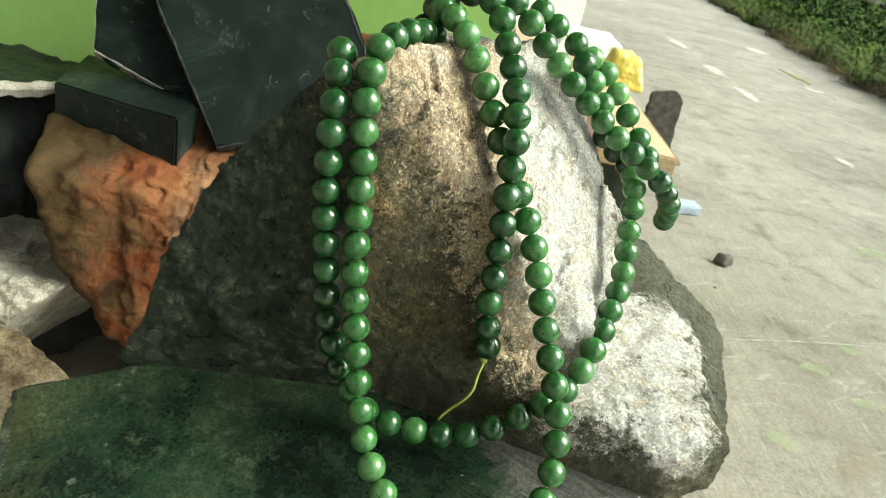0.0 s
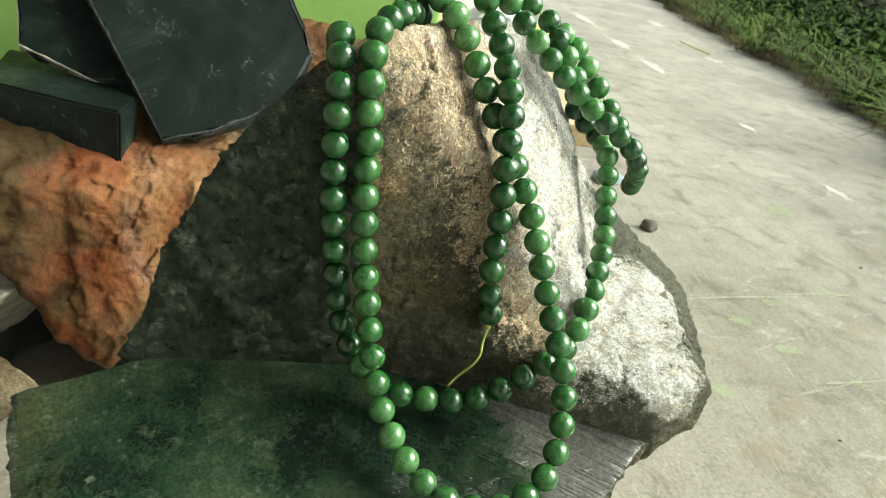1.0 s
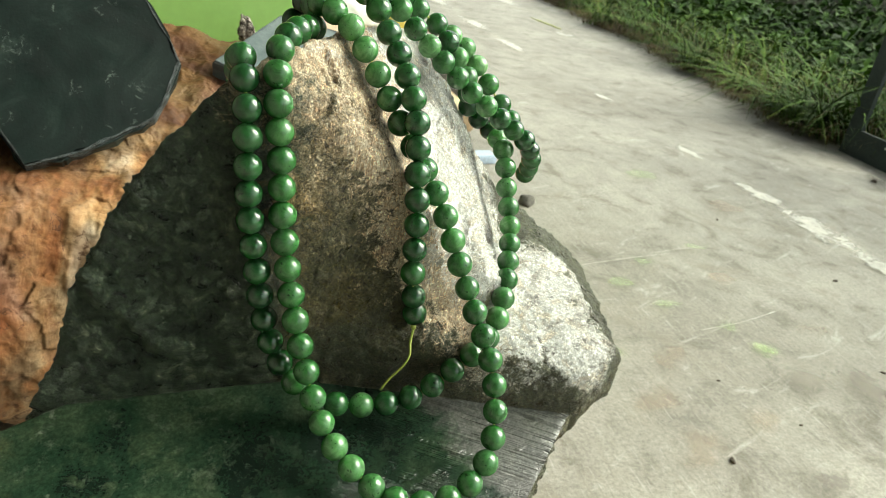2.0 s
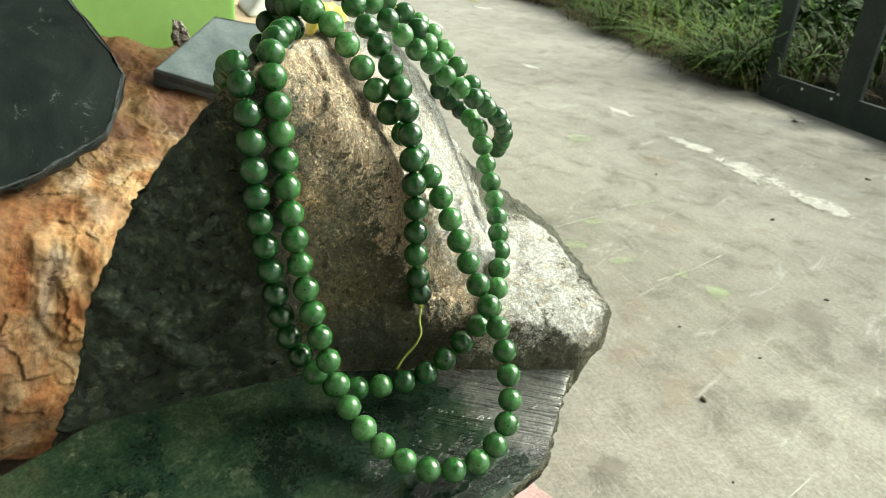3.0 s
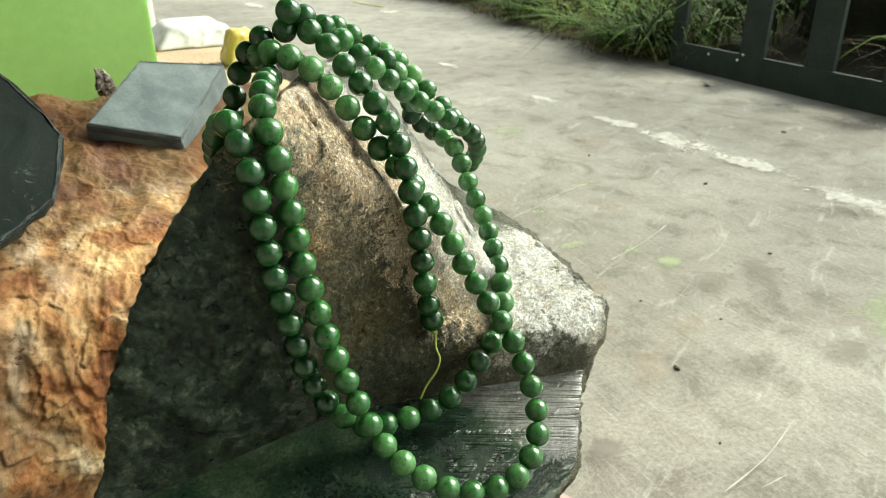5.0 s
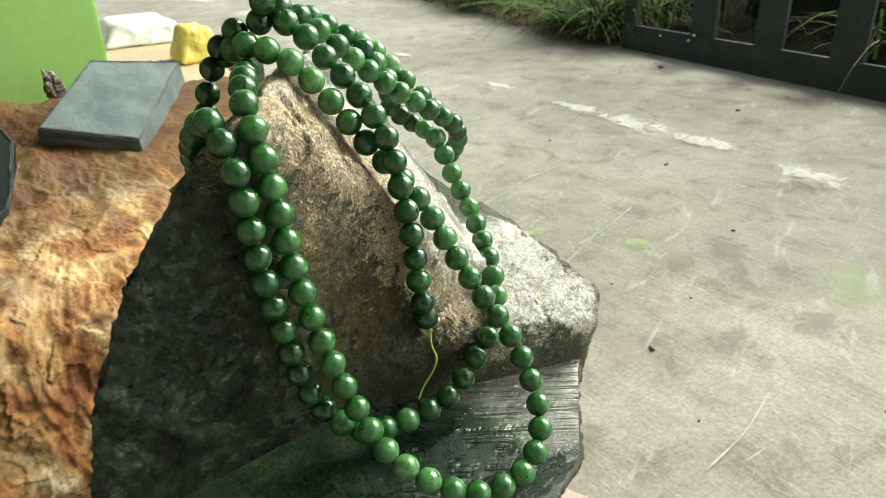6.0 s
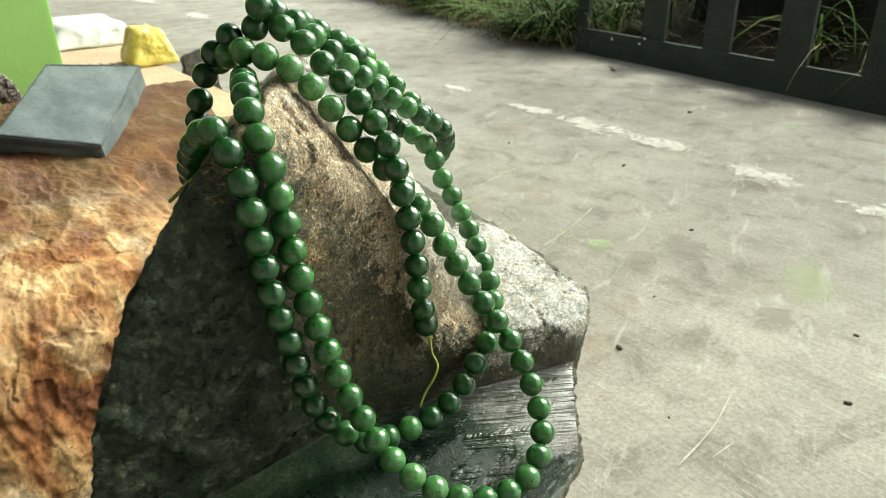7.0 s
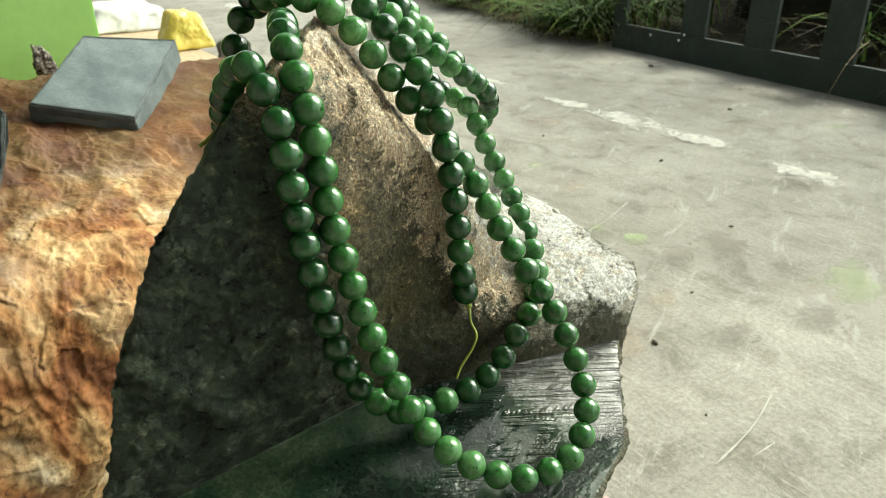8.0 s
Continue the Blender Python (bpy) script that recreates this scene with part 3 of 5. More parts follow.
def mesh_from_arrays(name, verts, quads, mats, index=None):
    me = bpy.data.meshes.new(name)
    me.vertices.add(len(verts))
    me.vertices.foreach_set("co", verts.astype(np.float32).ravel())
    me.loops.add(quads.size)
    me.loops.foreach_set("vertex_index", quads.astype(np.int32).ravel())
    me.polygons.add(len(quads))
    me.polygons.foreach_set("loop_start", np.arange(0, quads.size, 4, dtype=np.int32))
    me.polygons.foreach_set("loop_total", np.full(len(quads), 4, dtype=np.int32))
    if index is not None:
        me.polygons.foreach_set("material_index", index.astype(np.int32))
    me.update(calc_edges=True)
    me.validate()
    me.shade_smooth()
    for mat in mats:
        me.materials.append(mat)
    return me


def boulder(name, centre, bodies, res, mats, sharp=500.0, rough=((25, 0.004), (110, 0.0015)), smooth_faces=(), wavy=0.0, ridged=0.0, ribs=(), folds=(), broken=()):
    """A rock hewn out of half-spaces: each body is a list of (normal, point); the rock is their union, seen from its centre, with broken relief.
    smooth_faces: (body, plane) pairs that were sawn flat; they take the second material."""
    c = np.array(centre)
    d, quads = cube_sphere(res)
    dist, which = [], []
    for body in bodies:
        rs = []
        for n, p in body:
            n = np.array(n) / np.linalg.norm(n)
            h = n @ (np.array(p) - c)
            dn = d @ n
            rs.append(np.where(dn > 1e-4, h / np.maximum(dn, 1e-4), 9.0))
        rs = np.minimum(np.array(rs), 1.5)
        lo = rs.min(0)
        dist.append(lo - np.log(np.exp(-sharp * (rs - lo)).sum(0)) / sharp)
        which.append(rs.argmin(0))
    dist, which = np.array(dist), np.array(which)
    hi = dist.max(0)
    r = hi + np.log(np.exp(sharp * 1.5 * (dist - hi)).sum(0)) / (sharp * 1.5)
    b = dist.argmax(0)
    w = which[b, np.arange(len(d))]
    flat = np.zeros(len(d), bool)
    for fb, fp in smooth_faces:
        flat |= (b == fb) & (w == fp)
    p = c + d * r[:, None]
    k = np.where(flat, 0.012, 1.0)
    move = np.zeros(len(d))
    for s, a in rough:
        move += a * fbm(p, s, 4, 0.5)
    if ridged:
        move += ridged * fbm(p + 5.0, 60, 3, 0.55, True)
    for k_cell, a, seed in broken:
        move += a * facets(p + 0.0020 * np.stack([gnoise(p * 300 + k) for k in (0.0, 5.3, 9.1)], 1), k_cell, seed)
    for stretch, a in folds:
        q = p + 0.02 * np.stack([fbm(p + k, 9, 2) for k in (0.0, 3.1, 7.7)], 1)
        move += a * fbm(q * np.array(stretch) + 2.0, 1.0, 3, 0.5, True)
    for a, e, width, height in ribs:
        a, e = np.array(a), np.array(e)
        t = np.clip(((p - a) @ (e - a)) / ((e - a) @ (e - a)), 0, 1)
        gap = np.linalg.norm(p - (a + t[:, None] * (e - a)) , axis=1) + 0.0012 * fbm(p, 120, 2)
        move += height * np.exp(-(gap / width) ** 2)
    r = r + move * k + wavy * np.where(flat, fbm(p, 40, 2), 0)
    index = flat[quads].all(1).astype(int)
    me = mesh_from_arrays(name, c + d * r[:, None], quads, mats, index)
    return new(name, me)


def plate(outline, thick, bevel=0.0015, jitter=0.0, seed=1):
    """A flat piece with a broken outline: corners in the plane z = 0, top up."""
    rnd = random.Random(seed)
    pts = []
    n = len(outline)
    for i in range(n):
        a, b = Vector(outline[i]), Vector(outline[(i + 1) % n])
        steps = max(1, int((b - a).length / 0.012))
        for s in range(steps):
            q = a.lerp(b, s / steps)
            pts.append(q + Vector((rnd.uniform(-jitter, jitter), rnd.uniform(-jitter, jitter))))
    bm = bmesh.new()
    top = [bm.verts.new((p.x, p.y, 0)) for p in pts]
    f = bm.faces.new(top)
    if f.normal.z < 0:
        bmesh.ops.reverse_faces(bm, faces=[f])
    g = bmesh.ops.extrude_face_region(bm, geom=[f])
    verts = [v for v in g["geom"] if isinstance(v, bmesh.types.BMVert)]
    for v in verts:
        v.co.z -= thick
        v.co.x += rnd.uniform(-jitter, jitter)
        v.co.y += rnd.uniform(-jitter, jitter)
    bmesh.ops.recalc_face_normals(bm, faces=bm.faces)
    edges = [e for e in bm.edges if e.calc_face_angle(0) > 0.6]
    if bevel:
        bmesh.ops.bevel(bm, geom=edges, offset=bevel, segments=2, affect="EDGES")
    return bm


def box(bm, lo, hi, bevel=0.0):
    g = bmesh.ops.create_cube(bm, size=1.0)
    lo, hi = Vector(lo), Vector(hi)
    for v in g["verts"]:
        v.co = Vector(((lo[i] + hi[i]) / 2 + v.co[i] * (hi[i] - lo[i]) for i in range(3)))
    if bevel:
        bmesh.ops.bevel(bm, geom=list({e for v in g["verts"] for e in v.link_edges}), offset=bevel, segments=2, affect="EDGES")
    return bm


# ---- ground and surrounding structure ----
bm = bmesh.new()
bmesh.ops.create_grid(bm, x_segments=60, y_segments=60, size=60)
floor = link_mesh("ground", bm, M_CONC)
tagged(floor, "pale weathered concrete yard with moss stains", "ground", kind="structure")

bm = box(bmesh.new(), (-0.95, -3.2, 2.0), (0.70, 5.2, 2.1))
tagged(link_mesh("roof", bm, M_ROOF), "grey sheet roof over the display corner", "roof", kind="structure")
# south and west walls are out of view, added to close off the sky
bm = box(bmesh.new(), (-0.95, -3.2, 0), (0.70, -3.05, 2.0))
tagged(link_mesh("wall_south", bm, M_WALL), "unseen dull wall added behind the display to shape the light", "wall", kind="structure")
bm = box(bmesh.new(), (-0.95, -3.05, 0), (-0.80, 5.2, 2.0))
tagged(link_mesh("wall_west", bm, M_WALL), "unseen dull side wall added to block the sky", "wall", kind="structure")

# unseen wall, added to keep northern sky light off the left side
bm = box(bmesh.new(), (-0.80, 2.60, 0), (0.10, 2.72, 2.0))
tagged(link_mesh("north_light_block", bm, M_WALL), "unseen cross wall added behind the green box to block sky light", "wall", kind="structure")

# ---- the draped boulder ----
WEDGE = [
    ((-0.12, -0.986, 0.075), (0.0172, 0.3143, 0.3516)),
    ((0.10, -0.994, 0.035), (0.0900, 0.3133, 0.3675)),
    ((0.603, -0.498, 0.622), (0.0828, 0.3335, 0.4240)),
    ((0.30, -0.80, 0.52), (0.0910, 0.3139, 0.4022)),
    ((0.79, -0.31, 0.53), (0.1620, 0.3820, 0.3730)),
    ((-0.527, 0.369, 0.766), (0.0450, 0.3145, 0.4225)),
    ((-0.72, 0.45, 0.555), (0.0178, 0.3145, 0.3925)),
    ((-0.87, 0.40, 0.29), (-0.0060, 0.3145, 0.3500)),
    ((0.05, -0.96, -0.25), (0.07, 0.3130, 0.308)),
    ((0.1, 0.95, 0.25), (0.09, 0.405, 0.40)),
    ((0.8, 0.6, 0.1), (0.20, 0.40, 0.36)),
    ((-0.15, 0.25, 1.0), (0.09, 0.36, 0.438)),
    ((0.9, -0.1, -0.4), (0.196, 0.33, 0.30)),
    ((0, 0, -1), (0, 0, 0.15)),
]
BASE = [
    ((-0.067, -0.392, 0.918), (0.0803, 0.2827, 0.2741)),
    ((-0.4, 0.8, 0.3), (-0.0454, 0.3038, 0.274)),
    ((0, 0.2, 1.0), (0.1, 0.322, 0.288)),
    ((-0.86, -0.15, -0.48), (-0.058, 0.28, 0.265)),
    ((-0.75, -0.6, -0.3), (-0.035, 0.222, 0.25)),
    ((0, -0.93, -0.35), (0.06, 0.205, 0.25)),
    ((0.42, -0.85, -0.5), (0.147, 0.245, 0.266)),
    ((0.75, -0.45, -0.45), (0.182, 0.278, 0.272)),
    ((0.85, 0.1, -0.5), (0.212, 0.335, 0.28)),
    ((0, 1, 0), (0, 0.44, 0)),
    ((0, 0, -1), (0, 0, 0.0)),
]
SHOULDER = [
    ((0.05, -0.20, 0.978), (0.2050, 0.3300, 0.3225)),
    ((-0.05, -0.72, 0.69), (0.2000, 0.2940, 0.3105)),
    ((-0.22, -0.97, -0.08), (0.200, 0.2895, 0.296)),
    ((0.58, -0.81, -0.05), (0.2030, 0.2924, 0.298)),
    ((0.97, -0.2, 0.05), (0.2300, 0.314, 0.300)),
    ((0.35, -0.2, -0.9), (0.215, 0.31, 0.277)),
    ((0.55, 0.8, 0.1), (0.213, 0.372, 0.32)),
    ((0.6, -0.1, 0.79), (0.187, 0.373, 0.346)),
    ((-1, 0, 0), (0.085, 0.36, 0.25)),
    ((0, 0.1, 1), (0.12, 0.36, 0.362)),
    ((0, 0, -1), (0, 0, 0.12)),
]
REAR = [
    ((0.6, -0.1, 0.79), (0.187, 0.373, 0.346)),
    ((0.93, -0.25, 0.25), (0.250, 0.3918, 0.2994)),
    ((0.1, -1, 0), (0.22, 0.345, 0.3)),
    ((0, 1, 0.1), (0.2, 0.43, 0.3)),
    ((0.6, 0, -0.8), (0.240, 0.38, 0.272)),
    ((-1, 0, 0), (0.085, 0.36, 0.25)),
    ((0.05, -0.20, 0.978), (0.2050, 0.3300, 0.3225)),
    ((0, 0.1, 1), (0.12, 0.36, 0.362)),
    ((0, 0, -1), (0, 0, 0.1)),
]
RIBS = [((-0.012, 0.313, 0.344), (0.004, 0.313, 0.330), 0.0038, 0.0055), ((0.004, 0.313, 0.330), (0.024, 0.312, 0.310), 0.005, 0.0065), ((0.012, 0.312, 0.345), (0.030, 0.312, 0.325), 0.006, -0.003),
        ((0.088, 0.325, 0.419), (0.104, 0.317, 0.388), 0.0035, 0.0016), ((0.104, 0.317, 0.388), (0.131, 0.313, 0.345), 0.004, 0.0022), ((0.098, 0.330, 0.412), (0.124, 0.322, 0.372), 0.0025, -0.0022),
        ((0.158, 0.350, 0.366), (0.172, 0.345, 0.338), 0.005, -0.0035), ((0.172, 0.345, 0.338), (0.166, 0.318, 0.322), 0.005, -0.003), ((0.150, 0.370, 0.385), (0.158, 0.350, 0.366), 0.004, -0.0025),
        ((0.076, 0.331, 0.428), (0.081, 0.326, 0.421), 0.0016, -0.0030), ((0.081, 0.326, 0.421), (0.0865, 0.3235, 0.4165), 0.0014, -0.0024), ((0.184, 0.305, 0.318), (0.188, 0.310, 0.320), 0.003, -0.003),
        ((0.150, 0.306, 0.322), (0.176, 0.296, 0.314), 0.003, 0.002)]
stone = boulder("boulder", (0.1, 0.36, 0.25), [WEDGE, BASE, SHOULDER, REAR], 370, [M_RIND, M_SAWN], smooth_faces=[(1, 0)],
                rough=((18, 0.0018), (70, 0.0012), (260, 0.0007)), ridged=0.0008, ribs=RIBS, broken=((75, 0.0011, 3), (190, 0.0008, 11)))
tagged(stone, "dark green jade boulder, pale weathered crust, flat sawn ledge", "boulder")

# ---- bead strings ----
# every second bead of each string; the one between lies on the curve
STRANDS = {
    "long": [(0.0745, 0.3813, 0.4362), (0.0767, 0.3615, 0.4424), (0.0876, 0.3453, 0.4368), (0.0984, 0.3356, 0.4216), (0.1082, 0.3277, 0.4049), (0.1189, 0.3194, 0.3890),
             (0.1287, 0.3131, 0.3717), (0.1362, 0.3068, 0.3533), (0.1434, 0.2977, 0.3358), (0.1499, 0.2868, 0.3193), (0.1512, 0.2742, 0.3026), (0.1456, 0.2610, 0.2876),
             (0.1294, 0.2528, 0.2780), (0.1089, 0.2559, 0.2762), (0.0927, 0.2673, 0.2830), (0.0814, 0.2795, 0.2958), (0.0749, 0.2889, 0.3135), (0.0698, 0.2960, 0.3326),
             (0.0658, 0.3005, 0.3526), (0.0629, 0.3049, 0.3726), (0.0613, 0.3075, 0.3931), (0.0590, 0.3091, 0.4133), (0.0594, 0.3216, 0.4297), (0.0668, 0.3403, 0.4339),
             (0.0747, 0.3594, 0.4326)],
    "outer": [(0.0532, 0.3714, 0.3912), (0.0479, 0.3559, 0.4041), (0.0454, 0.3397, 0.4167), (0.0462, 0.3213, 0.4257), (0.0485, 0.3083, 0.4108), (0.0496, 0.3051, 0.3907),
              (0.0514, 0.3043, 0.3703), (0.0547, 0.3025, 0.3502), (0.0584, 0.3015, 0.3299), (0.0656, 0.3001, 0.3105), (0.0794, 0.2954, 0.2961), (0.0998, 0.2938, 0.2926),
              (0.1201, 0.2925, 0.2969), (0.1377, 0.2957, 0.3081), (0.1538, 0.3024, 0.3201), (0.1632, 0.3162, 0.3321), (0.1697, 0.3333, 0.3422), (0.1746, 0.3506, 0.3527),
              (0.1756, 0.3664, 0.3662), (0.1758, 0.3807, 0.3812), (0.1738, 0.3999, 0.3856), (0.1585, 0.3950, 0.3981), (0.1515, 0.3845, 0.4145), (0.1386, 0.3812, 0.4303)],
    "loose_end": [(0.1210, 0.3092, 0.3282), (0.1171, 0.3076, 0.3483), (0.1160, 0.3095, 0.3689), (0.1141, 0.3128, 0.3892), (0.1129, 0.3197, 0.4078), (0.1099, 0.3339, 0.4225),
                  (0.1035, 0.3487, 0.4360), (0.0945, 0.3624, 0.4490), (0.0774, 0.3744, 0.4464), (0.0687, 0.3840, 0.4309), (0.0651, 0.3910, 0.4116)],
    "short": [(0.0869, 0.3646, 0.4575), (0.1038, 0.3698, 0.4496), (0.1192, 0.3685, 0.4360), (0.1348, 0.3711, 0.4227), (0.1512, 0.3720, 0.4101), (0.1683, 0.3738, 0.3986),
              (0.1853, 0.3787, 0.3876), (0.1964, 0.3902, 0.3745), (0.2016, 0.4053, 0.3612)],
    "back": [(0.1161, 0.3862, 0.4466), (0.1341, 0.3890, 0.4364), (0.1512, 0.3937, 0.4263), (0.1649, 0.3898, 0.4111), (0.1779, 0.3845, 0.3957)],
}
# tone of each bead along its string, 0 darkest to 9 palest; shade on the left ones is included
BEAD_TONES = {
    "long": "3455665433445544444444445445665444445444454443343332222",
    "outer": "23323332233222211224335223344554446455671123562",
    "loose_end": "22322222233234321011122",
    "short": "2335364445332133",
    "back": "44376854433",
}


def smooth_line(points, step):
    """Even steps along a smooth curve through the points."""
    p = [Vector(q) for q in points]
    fine = []
    for i in range(len(p) - 1):
        a, b, c, d = p[max(i - 1, 0)], p[i], p[i + 1], p[min(i + 2, len(p) - 1)]
        for s in range(24):
            t = s / 24
            fine.append(0.5 * (2 * b + (c - a) * t + (2 * a - 5 * b + 4 * c - d) * t * t + (3 * b - a - 3 * c + d) * t ** 3))
    fine.append(p[-1])
    out, last = [fine[0]], fine[0]
    for q in fine[1:]:
        while (q - last).length >= step:
            last = last + (q - last).normalized() * step
            out.append(last)
    return out


def bead_mesh():
    bm = bmesh.new()
    bmesh.ops.create_uvsphere(bm, u_segments=40, v_segments=24, radius=0.00528)
    me = bpy.data.meshes.new("bead")
    bm.to_mesh(me)
    bm.free()
    me.materials.append(M_BEAD)
    me.shade_smooth()
    return me


BEAD = bead_mesh()


def tube(points, radius, sides=6):
    bm = bmesh.new()
    rings = []
    for i, p in enumerate(points):
        d = (points[min(i + 1, len(points) - 1)] - points[max(i - 1, 0)]).normalized()
        q = d.to_track_quat("Z", "Y")
        rings.append([bm.verts.new(p + q @ Vector((radius * math.cos(6.2832 * k / sides), radius * math.sin(6.2832 * k / sides), 0))) for k in range(sides)])
    for a, b in zip(rings, rings[1:]):
        for k in range(sides):
            bm.faces.new((a[k], a[(k + 1) % sides], b[(k + 1) % sides], b[k]))
    bm.faces.new(rings[0][::-1])
    bm.faces.new(rings[-1])
    return bm


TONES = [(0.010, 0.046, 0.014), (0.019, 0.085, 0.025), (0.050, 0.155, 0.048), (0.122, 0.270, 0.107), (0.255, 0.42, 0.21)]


def on_curve(points, t):
    """A point of the smooth curve through the points; whole values of t are the points themselves."""
    i = min(int(t), len(points) - 2)
    t -= i
    a, b, c, d = (Vector(points[min(max(i + k, 0), len(points) - 1)]) for k in (-1, 0, 1, 2))
    return 0.5 * (2 * b + (c - a) * t + (2 * a - 5 * b + 4 * c - d) * t * t + (3 * b - a - 3 * c + d) * t ** 3)


def bead_string(points, tones):
    """Beads threaded at every point and halfway between; each takes its tone."""
    line = [on_curve(points, k / 2) for k in range(2 * len(points) - 1)]
    root = link_mesh("bead_string", tube(line, 0.0005), M_THREAD, smooth=True)
    rnd = random.Random(len(line))
    for i, p in enumerate(line):
        d = (line[min(i + 1, len(line) - 1)] - line[max(i - 1, 0)]).normalized()
        b = new("bead", BEAD)
        b.parent = root
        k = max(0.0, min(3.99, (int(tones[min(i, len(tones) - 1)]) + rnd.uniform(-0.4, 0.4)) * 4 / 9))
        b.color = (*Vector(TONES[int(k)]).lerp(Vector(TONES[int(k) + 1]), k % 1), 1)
        size = rnd.uniform(0.975, 1.015)
        b.matrix_basis = Matrix.Translation(p) @ d.to_track_quat("Z", "Y").to_matrix().to_4x4() @ pose(0, 0, 0, 0, 0, rnd.uniform(0, 360)) @ Matrix.Diagonal((size, size, size, 1))
    return root


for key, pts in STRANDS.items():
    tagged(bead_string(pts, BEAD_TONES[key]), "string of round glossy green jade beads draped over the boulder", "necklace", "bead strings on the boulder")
end = [Vector(p) for p in ((.1209, .3064, .3225), (.1195, .3034, .3172), (.1186, .2985, .3140), (.1160, .2975, .3092), (.1112, .2985, .3021), (.1076, .2975, .2965))]
loose = link_mesh("thread_end", tube(smooth_line(end, 0.0012), 0.00055), M_THREAD, smooth=True)
tagged(loose, "loose yellow-green end of a bead thread", "thread")
knot = bmesh.new()
bmesh.ops.create_icosphere(knot, subdivisions=2, radius=0.0013)
for v in knot.verts:
    v.co *= 1 + 0.25 * math.sin(v.co.x * 4000) * math.sin(v.co.z * 3000 + 1)
part("knot", knot, M_THREAD, loose, smooth=True).matrix_basis = Matrix.Translation((.1209, .3066, .3230))
tail = [Vector(p) for p in ((.0440, .3440, .4035), (.0400, .3440, .4010), (.0365, .3430, .3990), (.0335, .3425, .3975))]
tagged(link_mesh("thread_tail", tube(smooth_line(tail, 0.0012), 0.0007), M_THREAD, smooth=True), "short green thread tail sticking out between beads", "thread")

# ---- rocks and slabs beside the boulder ----
ROCK = [
    ((0.25, -0.95, 0.17), (-0.05, 0.610, 0.165)),
    ((0.08, -0.33, 0.94), (0.03, 0.82, 0.291)),
    ((-0.88, -0.05, -0.47), (-0.203, 0.62, 0.16)),
    ((0.15, -0.85, -0.5), (-0.05, 0.606, 0.07)),
    ((-0.75, -0.2, 0.62), (-0.25, 0.62, 0.258)),
    ((0.95, -0.1, 0.1), (0.25, 0.8, 0.2)),
    ((0.5, -0.6, 0.6), (0.13, 0.70, 0.25)),
    ((0, 1, 0.1), (0, 0.99, 0.3)),
    ((0, 0.55, 0.83), (0.08, 0.915, 0.335)),
    ((0, 0, -1), (0, 0, 0)),
]
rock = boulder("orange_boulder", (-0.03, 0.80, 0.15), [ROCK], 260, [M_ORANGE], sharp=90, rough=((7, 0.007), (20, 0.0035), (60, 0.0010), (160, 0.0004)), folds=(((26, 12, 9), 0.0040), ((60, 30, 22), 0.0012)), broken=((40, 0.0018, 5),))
tagged(rock, "large rusty orange and cream boulder on the ground", "boulder")

pale = boulder("pale_stone", (-0.25, 0.60, 0.08), [[((0.1, -0.6, 0.8), (-0.22, 0.565, 0.140)), ((0.75, -0.25, -0.62), (-0.190, 0.59, 0.138)), ((0.3, -0.9, -0.3), (-0.22, 0.550, 0.09)),
       ((-1, 0, 0.1), (-0.32, 0.6, 0.08)), ((0, 1, 0.2), (-0.25, 0.68, 0.08)), ((0.0, 0.0, 1), (-0.25, 0.6, 0.141)), ((0, 0, -1), (0, 0, 0))]], 90, [M_PALE], sharp=450, rough=((30, 0.003), (90, 0.0022), (240, 0.0008)))
tagged(pale, "rough pale grey stone beside the orange boulder", "stone")
tanr = boulder("tan_stone", (-0.23, 0.42, 0.12), [[((0.42, -0.25, 0.87), (-0.132, 0.42, 0.176)), ((0.67, -0.2, -0.72), (-0.118, 0.42, 0.160)), ((0.1, -0.95, -0.2), (-0.15, 0.385, 0.12)),
       ((-1, 0, 0), (-0.33, 0.4, 0.1)), ((0.35, 0.93, 0.1), (-0.135, 0.435, 0.17)), ((0, 0.1, 1), (-0.16, 0.42, 0.188)), ((0, 0, -1), (0, 0, 0))]], 90, [M_TANROCK], sharp=500, rough=((40, 0.0025), (110, 0.0018), (300, 0.0006)))
tagged(tanr, "small tan and brown rough stone", "stone")
dark = boulder("dark_stone", (-0.36, 0.70, 0.10), [[((0.8, -0.5, 0.3), (-0.29, 0.66, 0.12)), ((0.1, -0.9, 0.3), (-0.34, 0.62, 0.12)), ((-1, 0, 0), (-0.48, 0.7, 0.1)), ((0, 1, 0), (-0.36, 0.82, 0.1)),
       ((0, -0.1, 1), (-0.36, 0.7, 0.245)), ((0, 0, -1), (0, 0, 0))]], 60, [M_DARKROCK], sharp=150, rough=((20, 0.006), (80, 0.002)))
tagged(dark, "dark green rough stone in the shade of the pile", "stone")


def on_plane(ob, origin, normal, updir=(0, 0, 1)):
    """Lay an object whose plane is z = 0 onto a plane through origin; its y axis points up the slope."""
    n = Vector(normal).normalized()
    y = (Vector(updir) - n * Vector(updir).dot(n)).normalized()
    x = y.cross(n)
    m = Matrix((x, y, n)).transposed().to_4x4()
    ob.matrix_world = Matrix.Translation(origin) @ m
    return ob


def slab_local(points, origin, normal):
    n = Vector(normal).normalized()
    y = (Vector((0, 0, 1)) - n * n.z).normalized()
    x = y.cross(n)
    return [((Vector(p) - Vector(origin)).dot(x), (Vector(p) - Vector(origin)).dot(y)) for p in points]


